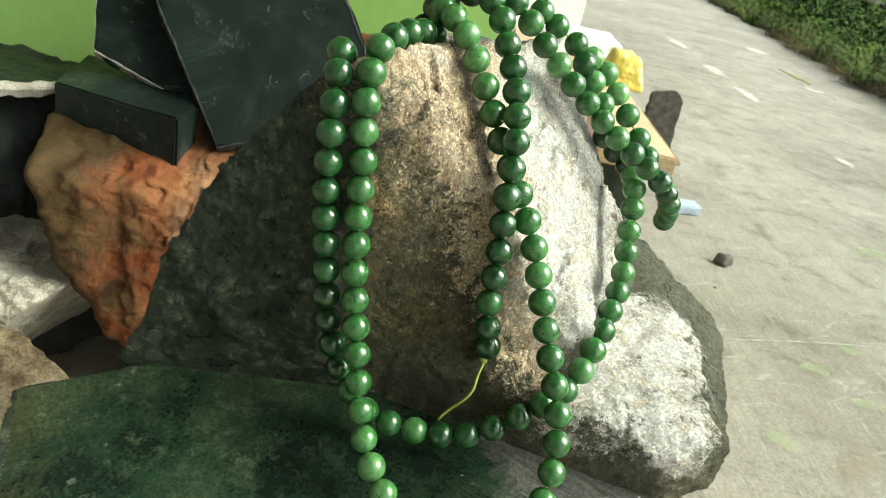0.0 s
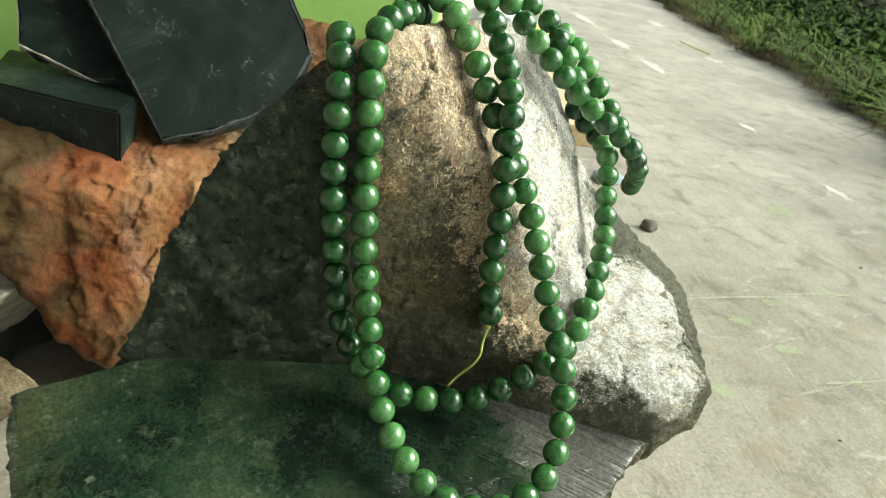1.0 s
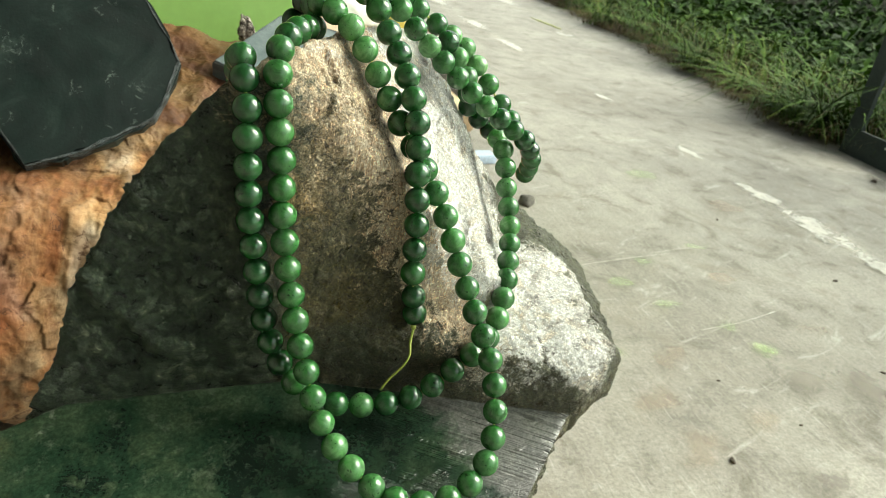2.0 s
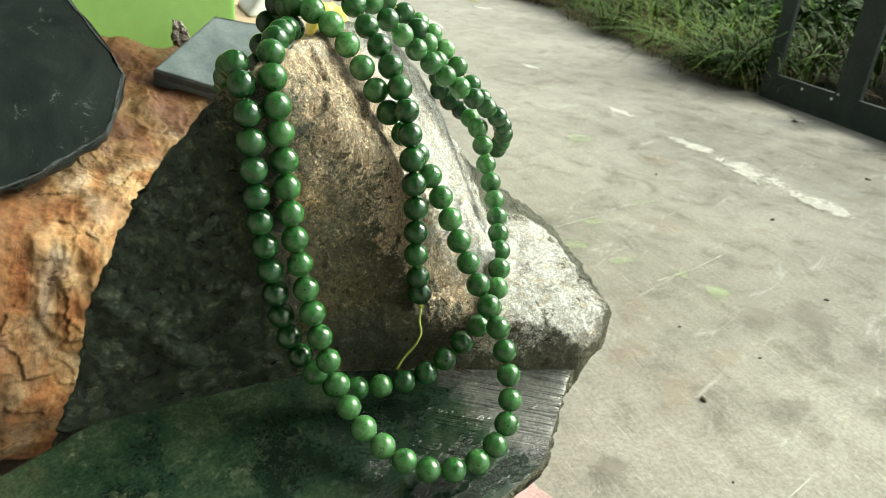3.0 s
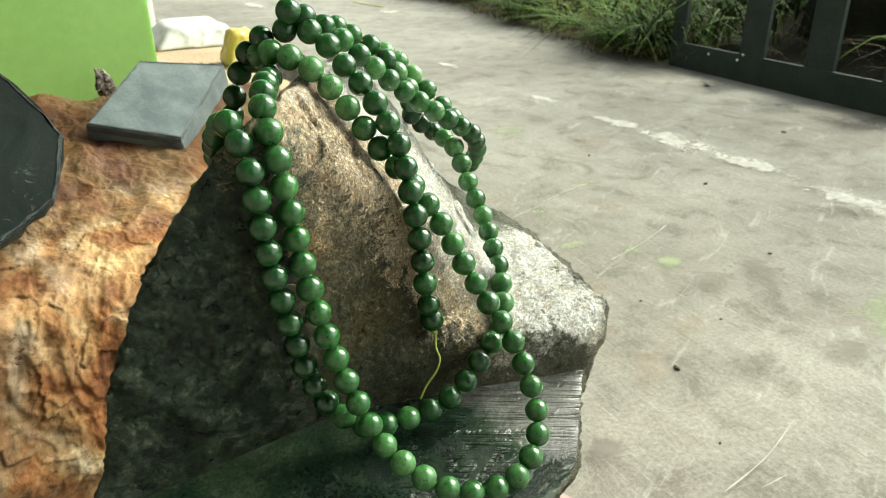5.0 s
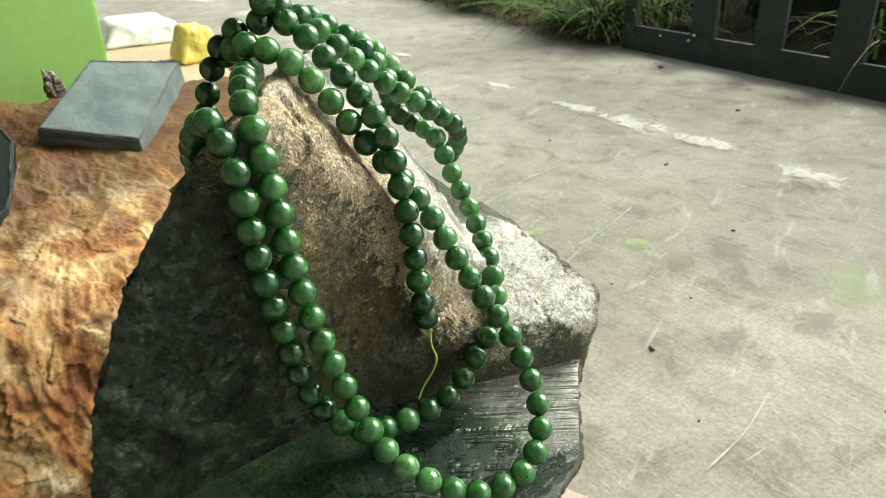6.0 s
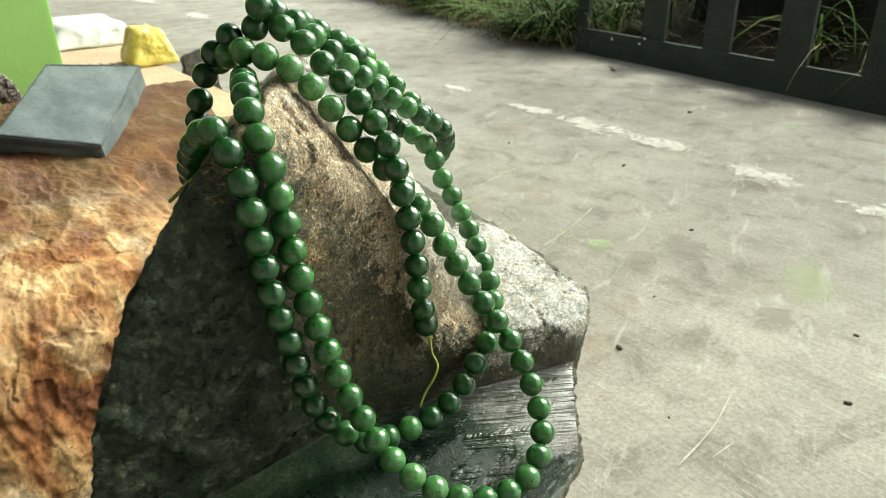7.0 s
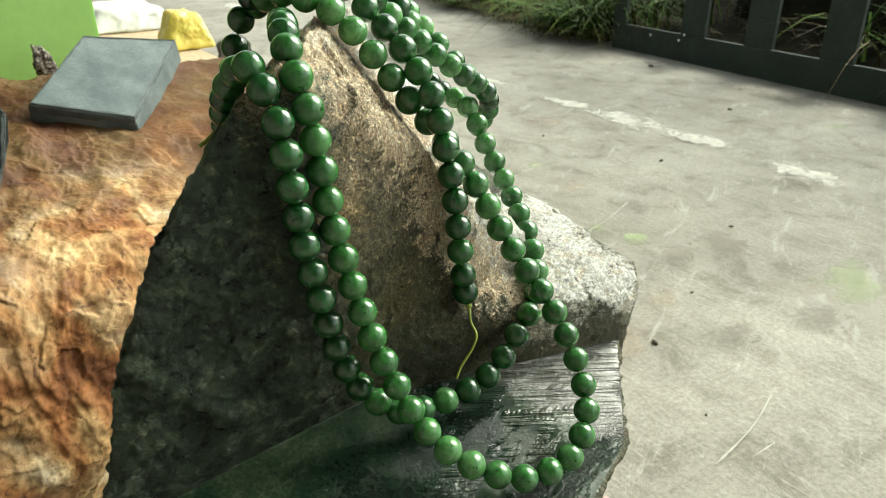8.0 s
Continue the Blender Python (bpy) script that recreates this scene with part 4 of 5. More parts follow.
def edge_band(outline, thick, width, seed):
    """The rough broken margin of a flat piece: a band over its rim that bites unevenly into the top and runs down the side."""
    r = random.Random(seed)
    n = len(outline)
    mid = sum((Vector(q) for q in outline), Vector((0, 0))) / n
    line = []
    for i in range(n):
        a, b = Vector(outline[i]), Vector(outline[(i + 1) % n])
        steps = max(1, int((b - a).length / 0.005))
        line += [a.lerp(b, k / steps) for k in range(steps)]
    bm = bmesh.new()
    rings = []
    for q in line:
        out = (q - mid).normalized()
        bite, push = width * (0.65 + 0.5 * noise.noise(Vector((q.x * 70, q.y * 70, seed))) + r.uniform(-0.12, 0.12)), 0.0008 + 0.0007 * noise.noise(Vector((q.x * 150, q.y * 150, seed)))
        rings.append([bm.verts.new((*(q - out * bite), 0.0007)), bm.verts.new((*(q - out * bite * 0.35), 0.0004)), bm.verts.new((*(q + out * push), -thick * 0.3)), bm.verts.new((*(q + out * push * 0.8), -thick * 0.95))])
    for i in range(len(rings)):
        u, v = rings[i], rings[(i + 1) % len(rings)]
        for k in range(3):
            bm.faces.new((u[k], v[k], v[k + 1], u[k + 1]))
    bmesh.ops.recalc_face_normals(bm, faces=bm.faces)
    return bm


M_EDGE = simple("broken_edge", (0.055, 0.072, 0.076), (0.008, 0.012, 0.012), 150, 0.55, 0.0020, 0.8, grainy=1.4)
M_WORN = simple("worn_edge", (0.082, 0.103, 0.108), (0.058, 0.076, 0.080), 120, 0.6, 0.0008, 0.4, grainy=0.9)
SN, SO = (0.099, -0.794, 0.6), (-0.0786, 0.6986, 0.3201)
front = slab_local([(-.105, .647, .256), (-.067, .659, .266), (-.014, .685, .291), (-.005, .698, .308), (.004, .719, .333), (-.002, .727, .346), (-.033, .756, .389), (-.06, .770, .405),
                    (-.13, .84, .52), (-.22, .86, .56), (-.26, .80, .47), (-.184, .706, .348)], SO, SN)
ob = link_mesh("stone_slab", plate(front, 0.012, 0.002, 0.0028, 3), M_SLAB)
part("broken_edge", edge_band(front, 0.012, 0.004, 41), M_EDGE, ob, "dusty blue-grey broken edge")
tagged(on_plane(ob, SO, SN), "dark grey-green polished stone slab leaning on the orange boulder", "stone slab", "leaning slabs")
SO2 = (-0.1086, 0.7286, 0.3201)
back = slab_local([(-.150, .69, .275), (-.238, .70, .30), (-.252, .73, .345), (-.27, .80, .45), (-.20, .90, .58), (-.10, .88, .54), (-.09, .78, .38)], SO2, SN)
ob = link_mesh("stone_slab", plate(back, 0.012, 0.002, 0.0028, 4), M_SLAB)
part("broken_edge", edge_band(back, 0.012, 0.0028, 42), M_PALE, ob, "chipped pale edge")
tagged(on_plane(ob, SO2, SN), "dark stone slab with a chipped pale edge leaning behind another", "stone slab", "leaning slabs")
bm = plate([(-.246, .648), (-.165, .629), (-.130, .624), (-.131, .665), (-.150, .735), (-.272, .752)], 0.050, 0.002, 0.0008, 5)
ob = link_mesh("dark_block", bm, M_SLAB)
ob.matrix_world = Matrix.Translation((0, 0, 0.283))
tagged(ob, "thick dark green sawn stone block on the orange boulder", "stone block")
bm = plate([(-.42, .66), (-.31, .66), (-.27, .70), (-.25, .75), (-.42, .78)], 0.014, 0.002, 0.001, 6)
ob = link_mesh("stone_slab", bm, M_SLAB)
ob.matrix_world = Matrix.Translation((0, 0, 0.265))
tagged(ob, "dark stone slab with a white chipped rim lying flat", "stone slab")
rim_rnd = random.Random(8)
outer = smooth_line([Vector((*q, 0)) for q in ((-.42, .6585), (-.365, .6580), (-.312, .6588), (-.270, .6985), (-.2485, .7480))], 0.006)
bm = bmesh.new()
rings = []
for q in outer:
    deep, drop = rim_rnd.uniform(0.003, 0.011), rim_rnd.uniform(0.008, 0.0125)
    aim = (Vector((-.36, .74, 0)) - q).normalized()
    rings.append([bm.verts.new(q + aim * deep + Vector((0, 0, 0.0008))), bm.verts.new(q + Vector((0, 0, 0.0004))), bm.verts.new(q - aim * 0.0016 + Vector((0, 0, -0.004))), bm.verts.new(q + aim * 0.001 + Vector((0, 0, -drop)))])
for u, v in zip(rings, rings[1:]):
    for k in range(3):
        bm.faces.new((u[k], u[k + 1], v[k + 1], v[k]))
bmesh.ops.recalc_face_normals(bm, faces=bm.faces)
part("chipped_rim", bm, M_PALE, ob, "rough white chipped rim")
TN, TO = (0.086, -0.507, 0.858), (0.0984, 0.9071, 0.3562)
tile = slab_local([(.030, .826, .315), (.110, .804, .294), (.185, .901, .344), (.098, .907, .356)], TO, TN)
bm = plate(tile, 0.024, 0.0010, 0.0006, 7)
side = Vector((0.732, -0.681))
for v in bm.verts:  # the sawn side slopes outwards towards the underside
    if v.co.z < -0.012 and (Vector(v.co.xy) - Vector(tile[1])).dot(side) > -0.004:
        v.co.xy += side * 0.008
ob = link_mesh("stone_tile", bm, M_TILE)
rim = edge_band(tile, 0.010, 0.0035, 43)
part("worn_edge", rim, M_WORN, ob, "darker sawn and worn edge")
tagged(on_plane(ob, TO, TN), "grey-green honed square stone tile on the orange boulder", "stone tile")

# ---- behind: green box, cardboard, bag ----
green = link_mesh("green_box", box(bmesh.new(), (-0.75, 1.019, 0), (0.134, 1.30, 0.80), 0.004), M_GREEN)
tagged(green, "bright green painted box standing on the ground", "box")
part("front_panel", box(bmesh.new(), (-0.748, 1.013, 0.003), (0.132, 1.019, 0.797), 0.002), M_GREEN, green)
carton = new("cardboard_box")
tagged(carton, "worn tan flattened cardboard box with a folded-down flap", "box")
part("body", box(bmesh.new(), (0.2, 1.168, 0.168), (0.442, 2.30, 0.20), 0.003), M_CARD, carton)
# dark block added below the cardboard, standing in for the shadow there
dark_filler = link_mesh("dark_block", plate([(.205, 1.21), (.40, 1.19), (.425, 1.60), (.41, 2.26), (.21, 2.28)], 0.168, 0.004, 0.003, 14), M_DARKROCK)
dark_filler.matrix_world = Matrix.Translation((0, 0, 0.168))
tagged(dark_filler, "dark filler block added under the flattened cardboard box in place of shadow", "stone block")
bm = plate([(0, 0), (.014, .004), (.016, .30), (0, .32)], 0.006, 0.0015, 0.0004, 21)
flap = part("flap", bm, M_CARD, carton)
flap.matrix_basis = pose(.442, 1.170, .2, 0, 48, 0)
for k in range(7):
    mark_bm = box(bmesh.new(), (0, 0, 0), (0.004, 0.025, 0.0006))
    stroke = part("printed_bar", mark_bm, M_LITTER, carton, "dark printed bar")
    stroke.matrix_basis = pose(.25 + .018 * k, 1.80 - .012 * k, .2003, 0, 0, 8)
ywrap = boulder("yellow_wrapper", (0.43, 1.70, 0.235), [[((0.1, 0, 1), (0.43, 1.70, 0.275)), ((1, 0, 0.3), (0.465, 1.70, 0.24)), ((-1, 0, 0.3), (0.385, 1.70, 0.24)), ((0, -1, 0.3), (0.43, 1.66, 0.24)), ((0, 1, 0.2), (0.43, 1.75, 0.24)), ((0, 0, -1), (0, 0, 0.2))]], 40, [M_YELLOW], sharp=120, rough=((25, 0.004),), broken=((22, 0.0022, 4),))
tagged(ywrap, "crumpled yellow wrapper on the cardboard box", "wrapper")
bag = boulder("plastic_bag", (0.41, 2.05, 0.225), [[((0, 0, 1), (0.41, 2.05, 0.255)), ((1, 0, 0.5), (0.48, 2.05, 0.22)), ((-1, 0, 0.9), (0.30, 2.05, 0.22)), ((0, -1, 0.5), (0.41, 1.98, 0.22)), ((0, 1, 0.2), (0.41, 2.2, 0.22)), ((0, 0, -1), (0, 0, 0.2))]], 40, [M_BAG], sharp=100, rough=((14, 0.005),), broken=((20, 0.002, 6),))
tagged(bag, "white plastic bag lying on the cardboard box", "plastic bag")

# ---- gate and grass ----
gate = new("steel_gate")
tagged(gate, "black painted flat-bar steel gate standing on the concrete", "gate")
GX = lambda y: 1.83 + 0.09 * y
y0, y1 = -0.6, 1.93
def gate_bar(name, ya, yb, za, zb, off=0.0):
    bm = box(bmesh.new(), (0, 0, 0), (0.014, 1, 1), 0.0)
    for v in bm.verts:
        y = ya + (yb - ya) * v.co.y
        v.co = (GX(y) + v.co.x + off, y, za + (zb - za) * v.co.z)
    bmesh.ops.recalc_face_normals(bm, faces=bm.faces)
    return part(name, bm, M_STEEL, gate)
gate_bar("rail", y0, y1, -0.004, 0.085)
gate_bar("rail", y0, y1, 0.62, 0.70)
gate_bar("post", y1 - 0.06, y1, 0.085, 0.62, 0.002)
for k in range(9):
    y = 1.525 - 0.245 * k
    gate_bar("bar", y, y + 0.095, 0.085, 0.62, 0.006)
for y in (1.745, 1.62, 1.60):
    bm = bmesh.new()
    bmesh.ops.create_uvsphere(bm, u_segments=10, v_segments=6, radius=0.004)
    b = part("bolt", bm, M_BAG, gate, "bare metal bolt head", True)
    b.matrix_basis = Matrix.Translation((GX(y) - 0.001, y, 0.066 if y > 1.61 else 0.085))
def foliage(name, stops):
    """Each blade or leaf takes its own tone out of the stops; a little light passes through."""
    m, nodes, links, bs = material(name)
    geo = nodes.new("ShaderNodeNewGeometry")
    tc = nodes.new("ShaderNodeTexCoord")
    tc.name = "tc"
    n = noise_node(m, 2.2, 4, 0.6)
    f = math_node(m, "ADD", math_node(m, "MULTIPLY", geo.outputs["Random Per Island"], 0.6), math_node(m, "MULTIPLY", math_node(m, "SUBTRACT", n.outputs["Fac"], 0.35), 1.3), True)
    links.new(ramp(m, f, stops), bs.inputs["Base Color"])
    bs.inputs["Roughness"].default_value = 0.7
    bs.inputs["Specular IOR Level"].default_value = 0.12
    return m


M_BLADE = foliage("green_blades", [(0.0, (0.008, 0.018, 0.003)), (0.35, (0.026, 0.058, 0.008)), (0.65, (0.065, 0.125, 0.016)), (0.85, (0.13, 0.19, 0.03)), (1.0, (0.20, 0.19, 0.06))])
M_STALK = foliage("dry_stalks", [(0.0, (0.014, 0.012, 0.006)), (0.4, (0.050, 0.038, 0.015)), (0.7, (0.11, 0.082, 0.034)), (1.0, (0.22, 0.17, 0.08))])
M_LEAF = foliage("weed_leaves", [(0.0, (0.005, 0.012, 0.002)), (0.35, (0.016, 0.040, 0.005)), (0.65, (0.045, 0.10, 0.012)), (1.0, (0.11, 0.18, 0.025))])


def grass_field(name, count, region, height, mat, seed, clump=14, lean_most=1.3, width=(0.0015, 0.0042), toward=None):
    """Arching blades in loose clumps; toward: an angle that most of them lean to."""
    r = random.Random(seed)
    verts, faces = [], []
    cx0 = cy0 = ca = 0
    for i in range(count):
        if i % clump == 0:
            cx0, cy0 = region(r)
            ca, ch = (r.uniform(0, 6.28) if toward is None else r.gauss(toward, 0.9)), r.uniform(*height)
        x, y = cx0 + r.gauss(0, 0.03), cy0 + r.gauss(0, 0.03)
        h = ch * r.uniform(0.4, 1.25)
        a, lean = ca + r.gauss(0, 0.8), r.uniform(0.15, lean_most) * h
        w = r.uniform(*width)
        droop = r.uniform(0.35, 0.95)
        dx, dy = math.cos(a), math.sin(a)
        b = len(verts)
        for k in range(8):
            t = k / 7
            cx, cy, cz = x + dx * lean * t ** 1.6, y + dy * lean * t ** 1.6, max(0.006, 0.01 + h * (t - droop * t ** 3))
            ww = w * (1 - t ** 2 * 0.95)
            verts += [(cx - dy * ww, cy + dx * ww, cz), (cx + dy * ww, cy - dx * ww, cz + ww * 0.4)]
        for k in range(7):
            q = b + 2 * k
            faces.append((q, q + 1, q + 3, q + 2))
    me = bpy.data.meshes.new(name)
    me.from_pydata(verts, [], faces)
    me.materials.append(mat)
    return new(name, me)

def verge_edge(y):
    """Where the concrete ends, along the yard's far side."""
    if y < 1.93:
        return GX(y) + 0.06
    k = min(1.0, (y - 1.93) / 2.2)
    return 2.04 + 0.40 * k * k * (3 - 2 * k) + max(0.0, y - 4.1) * 0.12 + 0.05 * math.sin(y * 5.1) * k + 0.03 * math.sin(y * 13.0 + 1)


def verge(r):
    y = r.uniform(0, 1) ** 1.3 * 13 - 0.6
    if y < 1.9 and r.random() < 0.88:
        y += 2.6
    if y < 1.9:
        return verge_edge(y) + 0.12 + r.uniform(0, 0.35), y
    return verge_edge(y) + 0.03 + r.uniform(0, 1) ** 1.5 * 1.3, y
tagged(grass_field("grass", 9500, verge, (0.10, 0.40), M_BLADE, 1, 11, 1.5, (0.002, 0.006)), "long green grass on the verge", "grass", kind="stuff")
tagged(grass_field("dry_grass", 15000, verge, (0.05, 0.30), M_STALK, 2, 9, 1.9, (0.001, 0.0028)), "dry brown grass stalks on the verge", "grass", kind="stuff")


def fringe(r):
    y = r.uniform(1.95, 7.0)
    return verge_edge(y) + r.uniform(-0.09, 0.12), y
tagged(grass_field("creeping_grass", 5200, fringe, (0.03, 0.12), M_STALK, 3, 7, 2.6, (0.001, 0.0025), 3.14), "trampled straw creeping over the edge of the concrete", "grass", kind="stuff")


def tufts(r):
    y = 1.95 + r.choice((0.12, 0.2, 0.42, 0.75, 1.2, 1.9, 2.6, 3.3)) + r.gauss(0, 0.03)
    return verge_edge(y) + r.uniform(-0.04, 0.06), y
tagged(grass_field("arching_grass", 520, tufts, (0.12, 0.40), M_BLADE, 7, 8, 2.2, (0.0025, 0.005), 3.3), "arching green grass tufts hanging over the concrete", "grass", kind="stuff")
verts, faces = [], []
ys = [-0.8 + 0.06 * k for k in range(260)]
for y in ys:
    e = verge_edge(y) if y > 1.9 else verge_edge(y) + 0.02
    k = min(1.0, max(0.0, (y - 1.7) / 0.6))
    wob = 0.05 * math.sin(y * 4.3) + 0.03 * math.sin(y * 11.7)
    verts += [(e, y, 0.004), (e + 0.12, y, 0.03 + 0.01 * math.sin(y * 9)), (e + 0.28 + 1.0 * k + wob * (0.3 + k), y, 0.10 + 0.06 * k), (e + 0.40 + 1.65 * k - wob * (0.3 + k), y, 0.34 + 1.2 * wob), (GX(1.9) + 7.0, y, 0.5), (60.0, y * 6.0, 0.7)]
for k in range(len(ys) - 1):
    a = 6 * k
    for q in range(5):
        faces.append((a + q, a + q + 1, a + q + 7, a + q + 6))
me = bpy.data.meshes.new("verge")
me.from_pydata(verts, [], faces)
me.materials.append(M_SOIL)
tagged(new("verge", me), "dark soil bank of the grass verge", "ground", kind="structure")


def leaf_mass(name, count, seed, mat):
    """Pointed, folded leaves in sprays, over the bank behind the grass."""
    r = random.Random(seed)
    verts, faces = [], []
    sx = sy = sz = 0
    for i in range(count):
        if i % 9 == 0:
            sy = r.uniform(-0.6, 14)
            sy += 3.0 if sy < 1.9 and r.random() < 0.75 else 0.0
            k = r.uniform(0, 1) if sy > 2 else r.uniform(0.25, 1)
            sx = verge_edge(sy) + 0.35 + k * 1.5
            sz = 0.05 + r.uniform(0, 1) * (0.12 + 0.32 * k * k + 0.16 * k)
        p = Vector((sx + r.gauss(0, 0.05), sy + r.gauss(0, 0.05), max(0.02, sz + r.gauss(0, 0.05))))
        a, b, w, h = r.uniform(0, 6.28), r.uniform(-0.9, 0.5), r.uniform(0.008, 0.024), r.uniform(0.04, 0.12)
        u = Vector((math.cos(a), math.sin(a), b)).normalized() * h
        v = Vector((-math.sin(a), math.cos(a), r.uniform(-0.5, 0.5))).normalized() * w
        drop = Vector((0, 0, -0.25 * h))
        q = len(verts)
        verts += [p, p + u * 0.45 + v, p + u * 0.5 + drop * 0.2, p + u * 0.45 - v, p + u + drop]
        faces += [(q, q + 1, q + 2), (q, q + 2, q + 3), (q + 1, q + 4, q + 2), (q + 3, q + 2, q + 4)]
    me = bpy.data.meshes.new(name)
    me.from_pydata([tuple(v) for v in verts], [], faces)
    me.materials.append(mat)
    return new(name, me)
tagged(leaf_mass("weeds", 25000, 11, M_LEAF), "dense leafy green weeds behind the grass", "weeds", kind="stuff")
bm = plate([(-.012, -.20), (.010, -.19), (.014, .05), (.004, .21), (-.014, .06)], 0.003, 0.0005, 0.0015, 31)
ob = link_mesh("fallen_leaf", bm, simple("leaf_yellow", (0.30, 0.33, 0.05), (0.22, 0.24, 0.04), 20, 0.6, 0.0005, 0.3))
ob.matrix_world = pose(1.95, 4.40, .004, 0, 0, 6)
tagged(ob, "long yellow-green leaf blade lying on the concrete", "leaf")

# ---- marks and litter on the concrete ----
def mark(name, mat, x, y, sx, sy, rot, label, z=0.003):
    bm = bmesh.new()
    bmesh.ops.create_grid(bm, x_segments=1, y_segments=1, size=1.0)
    ob = link_mesh(name, bm, mat)
    ob.matrix_basis = pose(x, y, z, 0, 0, rot) @ Matrix.Diagonal((sx, sy, 1, 1))
    ob.visible_shadow = False
    return tagged(ob, label, "stain", kind="structure")


CHALK = [(1.30, 1.74, .035, .10, 0), (1.295, 1.42, .04, .14, 3), (1.29, 1.22, .055, .16, 0), (1.30, 1.02, .05, .14, -3), (1.27, .765, .06, .12, 0), (1.262, .50, .06, .14, 0), (1.32, 3.3, .05, .25, 0), (1.33, 3.9, .06, .3, 0),
         (1.34, 4.8, .07, .4, 0), (1.89, 3.95, .07, .13, 0), (2.05, 5.4, .1, .3, 0), (1.33, 2.35, .03, .10, 0)]
for k, (x, y, sx, sy, rot) in enumerate(CHALK):
    mark("chalk_mark", M_CHALK, x, y, sx * 1.5, sy * 1.25, rot, "worn white patch on the concrete", 0.003 + 0.0002 * k)
MOSS = [(.912, .484, .07, .05, 20), (.756, .812, .035, .022, 0), (.778, .753, .03, .018, 20), (.786, .76, .025, .018, -30), (.535, .76, .03, .02, -30), (.741, 1.025, .03, .02, 0), (.658, .947, .03, .02, 0), (.693, .876, .035, .018, 0), (.894, 1.093, .03, .02, 0),
        (1.62, .89, .04, .03, 0), (1.0, 1.5, .05, .04, 0)]
for k, (x, y, sx, sy, rot) in enumerate(MOSS):
    mark("moss_mark", M_MOSS, x, y, sx * 1.5, sy * 1.5, rot, "thin pale green moss stain on the concrete", 0.006 + 0.0002 * k)
DAMP = [(1.218, .741, .04, .05, 0), (.788, .681, .07, .05, 10), (.68, .496, .04, .03, 0), (.879, .655, .04, .05, 0), (.78, .456, .05, .04, 0), (.41, .474, .03, .02, 0), (.794, 1.954, .05, .06, 0), (1.83, 1.607, .04, .05, 0), (1.78, 1.15, .06, .2, 0), (.573, 1.165, .02, .02, 0)]
for k, (x, y, sx, sy, rot) in enumerate(DAMP):
    mark("damp_mark", M_DAMP, x, y, sx * 1.4, sy * 1.4, rot, "dark damp blotch on the concrete", 0.009 + 0.0002 * k)


RUST = [(.851, .966, .03, .025, 0), (.618, .733, .04, .02, 30), (.535, .642, .05, .025, 20), (.546, .557, .05, .03, 40), (.66, .60, .04, .02, 20), (1.1, 1.3, .05, .04, 0), (.9, .8, .03, .02, 0)]
for k, (x, y, sx, sy, rot) in enumerate(RUST):
    mark("rust_mark", M_RUST, x, y, sx * 1.6, sy * 1.6, rot, "faint rust-brown stain on the concrete", 0.0115 + 0.0002 * k)


def scratch(points, width):
    pts = [Vector((*p, 0.0045)) for p in points]
    fine = smooth_line(pts, 0.012)
    r = random.Random(len(fine))
    bm = bmesh.new()
    last = None
    for i, p in enumerate(fine):
        d = (fine[min(i + 1, len(fine) - 1)] - fine[max(i - 1, 0)]).normalized()
        w = width * r.uniform(0.2, 1.0) * (0.3 if i in (0, len(fine) - 1) else 1)
        side = Vector((-d.y, d.x, 0)) * w
        pair = (bm.verts.new(p + side), bm.verts.new(p - side))
        if last:
            bm.faces.new((last[0], last[1], pair[1], pair[0]))
        last = pair
    for f in bm.faces:
        f.normal_update()
        if f.normal.z < 0:
            f.normal_flip()
    return bm


M_SCRATCH = simple("scratch", (0.50, 0.485, 0.43), (0.40, 0.385, 0.335), 30, 0.75, 0.0005, 0.3)
for pts in ([(.774, 1.063), (.86, 1.09), (.945, 1.105)], [(.713, .808), (.80, .83), (.898, .866)], [(.463, .378), (.54, .39), (.616, .414)], [(.498, .364), (.545, .363)], [(.544, .985), (.68, 1.03), (.821, 1.068)], [(.66, 1.76), (.95, 1.9), (1.34, 2.1)]):
    tagged(link_mesh("scratch", scratch(pts, 0.0012), M_SCRATCH), "thin pale scrape on the concrete", "scratch", kind="structure")


def pebble(name, x, y, rx, ry, rz, mat, label, seed):
    ob = boulder(name, (0, 0, 0), [[((1, .2, .1), (rx, 0, 0)), ((-1, .1, .2), (-rx, 0, 0)), ((.1, 1, .1), (0, ry, 0)), ((0, -1, .2), (0, -ry, 0)), ((.2, .1, 1), (0, 0, rz)), ((0, 0, -1), (0, 0, -rz)),
                 ((1, 1, 1), (rx * .55, ry * .55, rz * .55)), ((-1, -1, 1), (-rx * .55, -ry * .55, rz * .55))]], 14, [mat], sharp=3.0 / rx, rough=((0.8 / rx, 0.06 * rx),))
    ob.matrix_basis = pose(x, y, rz * 0.97, 0, 0, seed * 47)
    return tagged(ob, label, "pebble", "litter on the concrete")


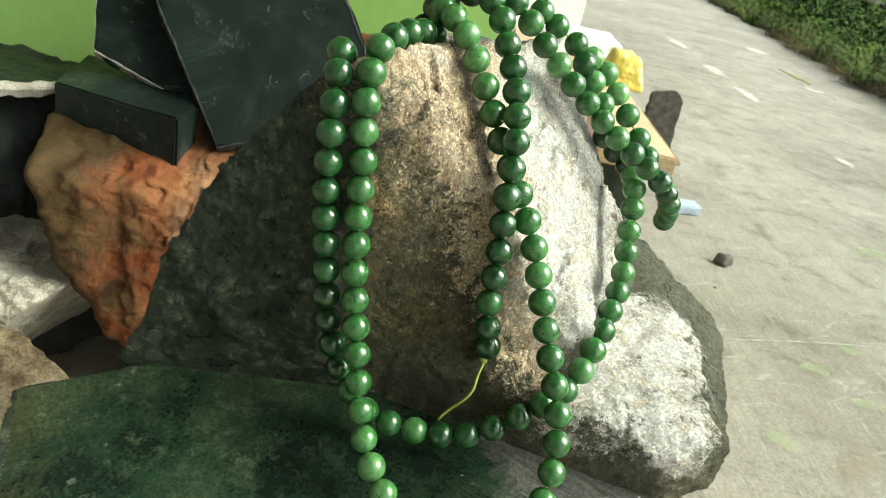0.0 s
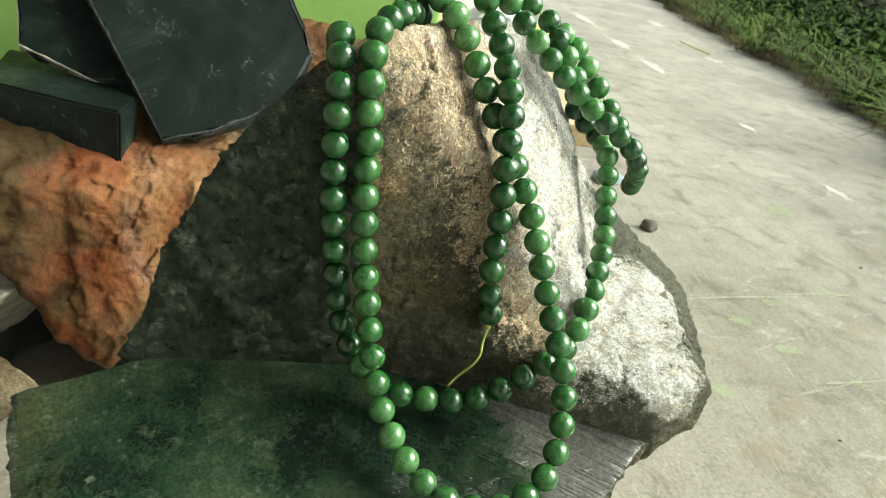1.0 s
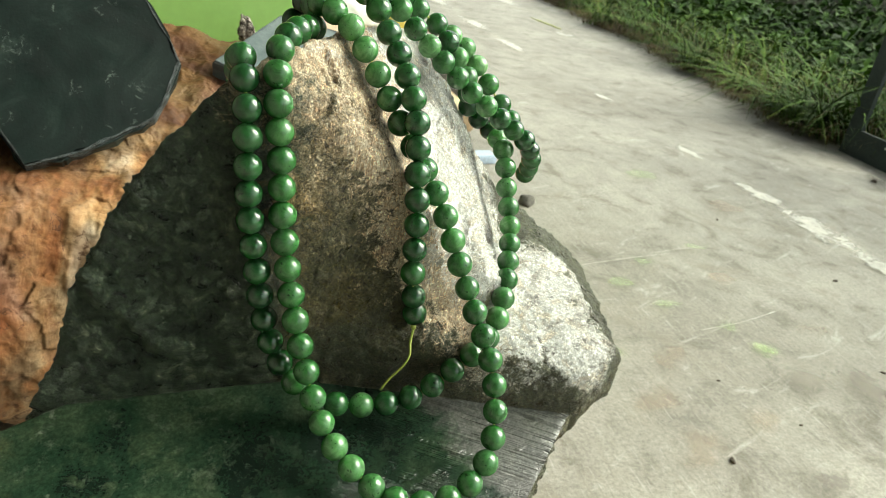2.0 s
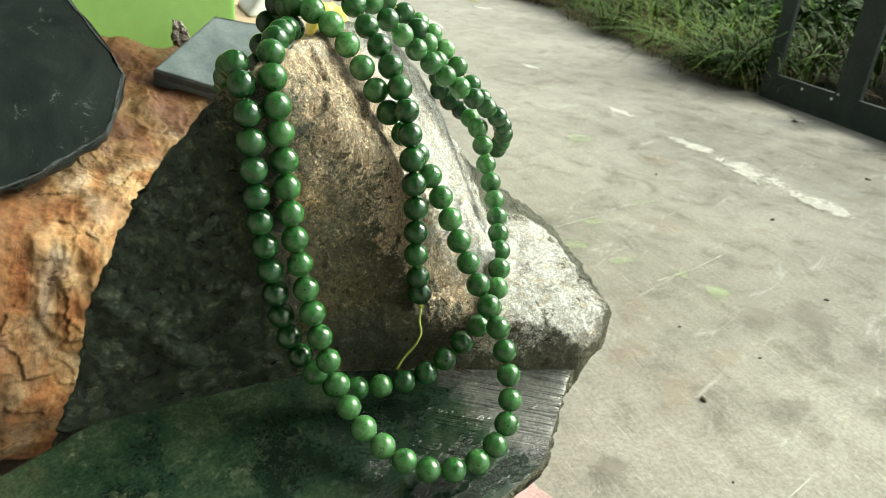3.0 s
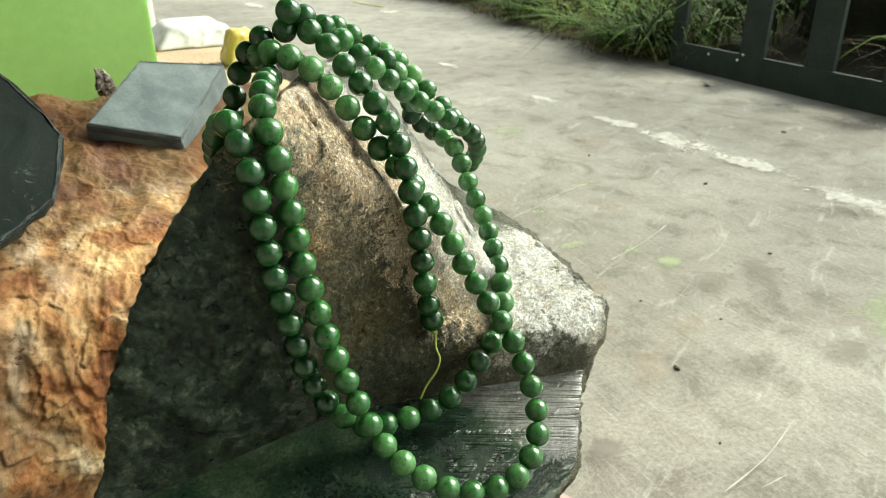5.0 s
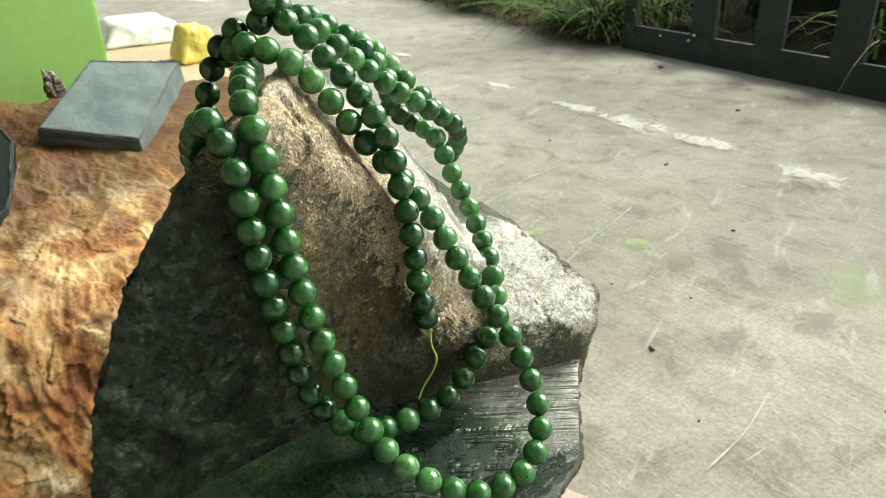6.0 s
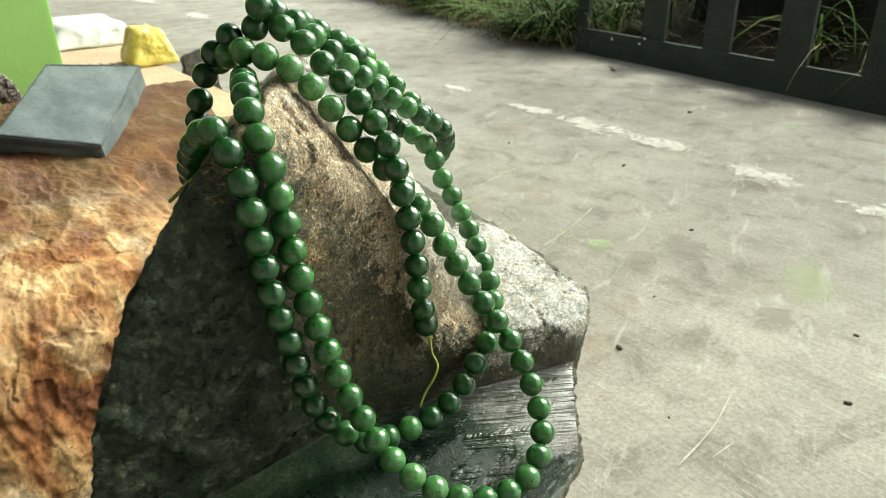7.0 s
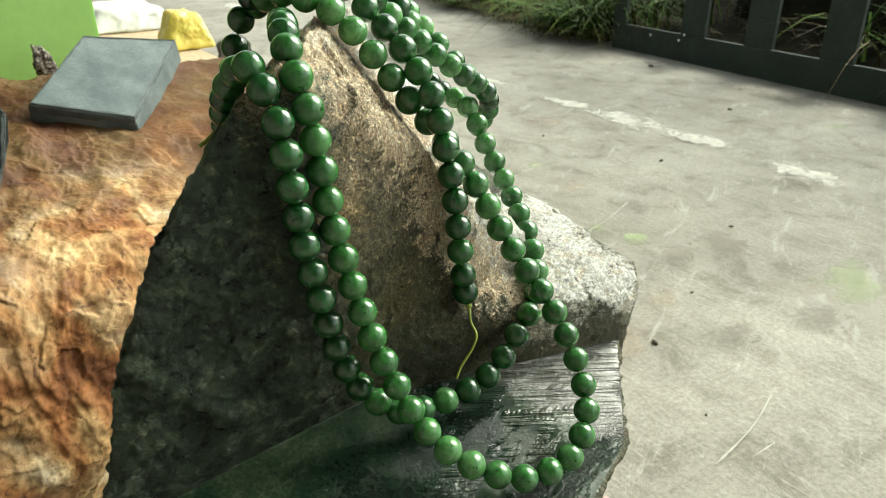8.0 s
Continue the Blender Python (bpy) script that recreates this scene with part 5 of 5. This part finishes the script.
pebble("pebble", .618, 1.28, .014, .013, .011, M_PEBBLE, "grey-brown round pebble on the concrete", 1)
for k, (x, y, a) in enumerate([(.583, .548, .006), (.687, .323, .005), (.665, .692, .003), (.573, 1.165, .004), (1.837, 1.608, .012), (1.575, 1.139, .007), (.72, .60, .003), (.52, .43, .0025), (.83, .38, .004), (.95, .70, .004), (1.12, .98, .006), (1.05, 1.25, .005)]):
    pebble("pebble", x, y, a * .8, a * .55, a * .35, M_LITTER, "tiny dark bit of litter on the concrete", k + 2)
bm = plate([(-.03, -.02), (.03, -.02), (.035, .02), (-.025, .025)], 0.02, 0.003, 0.001, 9)
ob = link_mesh("plastic_tray", bm, M_BLUE)
ob.matrix_world = pose(.605, 1.53, .0205, 0, 0, 20)
tagged(ob, "small pale blue plastic tray on the concrete", "tray")
bm = plate([(-.05, -.10), (.05, -.12), (.055, .10), (-.05, .12)], 0.008, 0.001, 0.0008, 10)
ob = link_mesh("pink_card", bm, M_PINK)
ob.matrix_world = pose(.285, .43, .0085, 0, 0, 22)
tagged(ob, "faded pink card lying on the concrete beside the boulder", "card")
bm = box(bmesh.new(), (-0.35, 0, 0), (0.155, 0.03, 1.1), 0.003)
ob = link_mesh("partition", bm, M_WHITE)
ob.matrix_world = pose(.48, 4.0, 0, 0, 0, 20)
tagged(ob, "plain white painted partition standing on the concrete", "partition")
bm = plate([(-.05, 0), (.042, 0), (.035, .10), (.036, .168), (.016, .192), (-.045, .178)], 0.02, 0.003, 0.002, 12)
ob = link_mesh("stone_slab", bm, M_PEBBLE)
ob.matrix_world = pose(.59, 1.83, 0, 82, 0, 0)
tagged(ob, "rough grey stone slab standing beside the cardboard box", "stone slab")
M_FOIL = simple("crumpled_foil", (0.66, 0.60, 0.52), (0.07, 0.055, 0.042), 150, 0.4, 0.002, 0.8, grainy=1.2)
crm = boulder("paper_wad", (0.063, 0.958, 0.328), [[((0.3, -0.1, 1), (.063, .958, .3405)), ((1, .2, .3), (.0708, .958, .330)), ((-1, .1, .1), (.0555, .958, .330)), ((0, -1, .1), (.06, .951, .33)), ((0, 1, 0), (.06, .967, .33)), ((-0.6, -0.4, -0.7), (.057, .953, .320)), ((0, 0, -1), (0, 0, .300))]], 36, [M_FOIL], sharp=700, rough=((150, 0.0014), (400, 0.0005)), broken=((170, 0.0020, 9),))
tagged(crm, "small crumpled grey-brown wad before the green box", "wad")
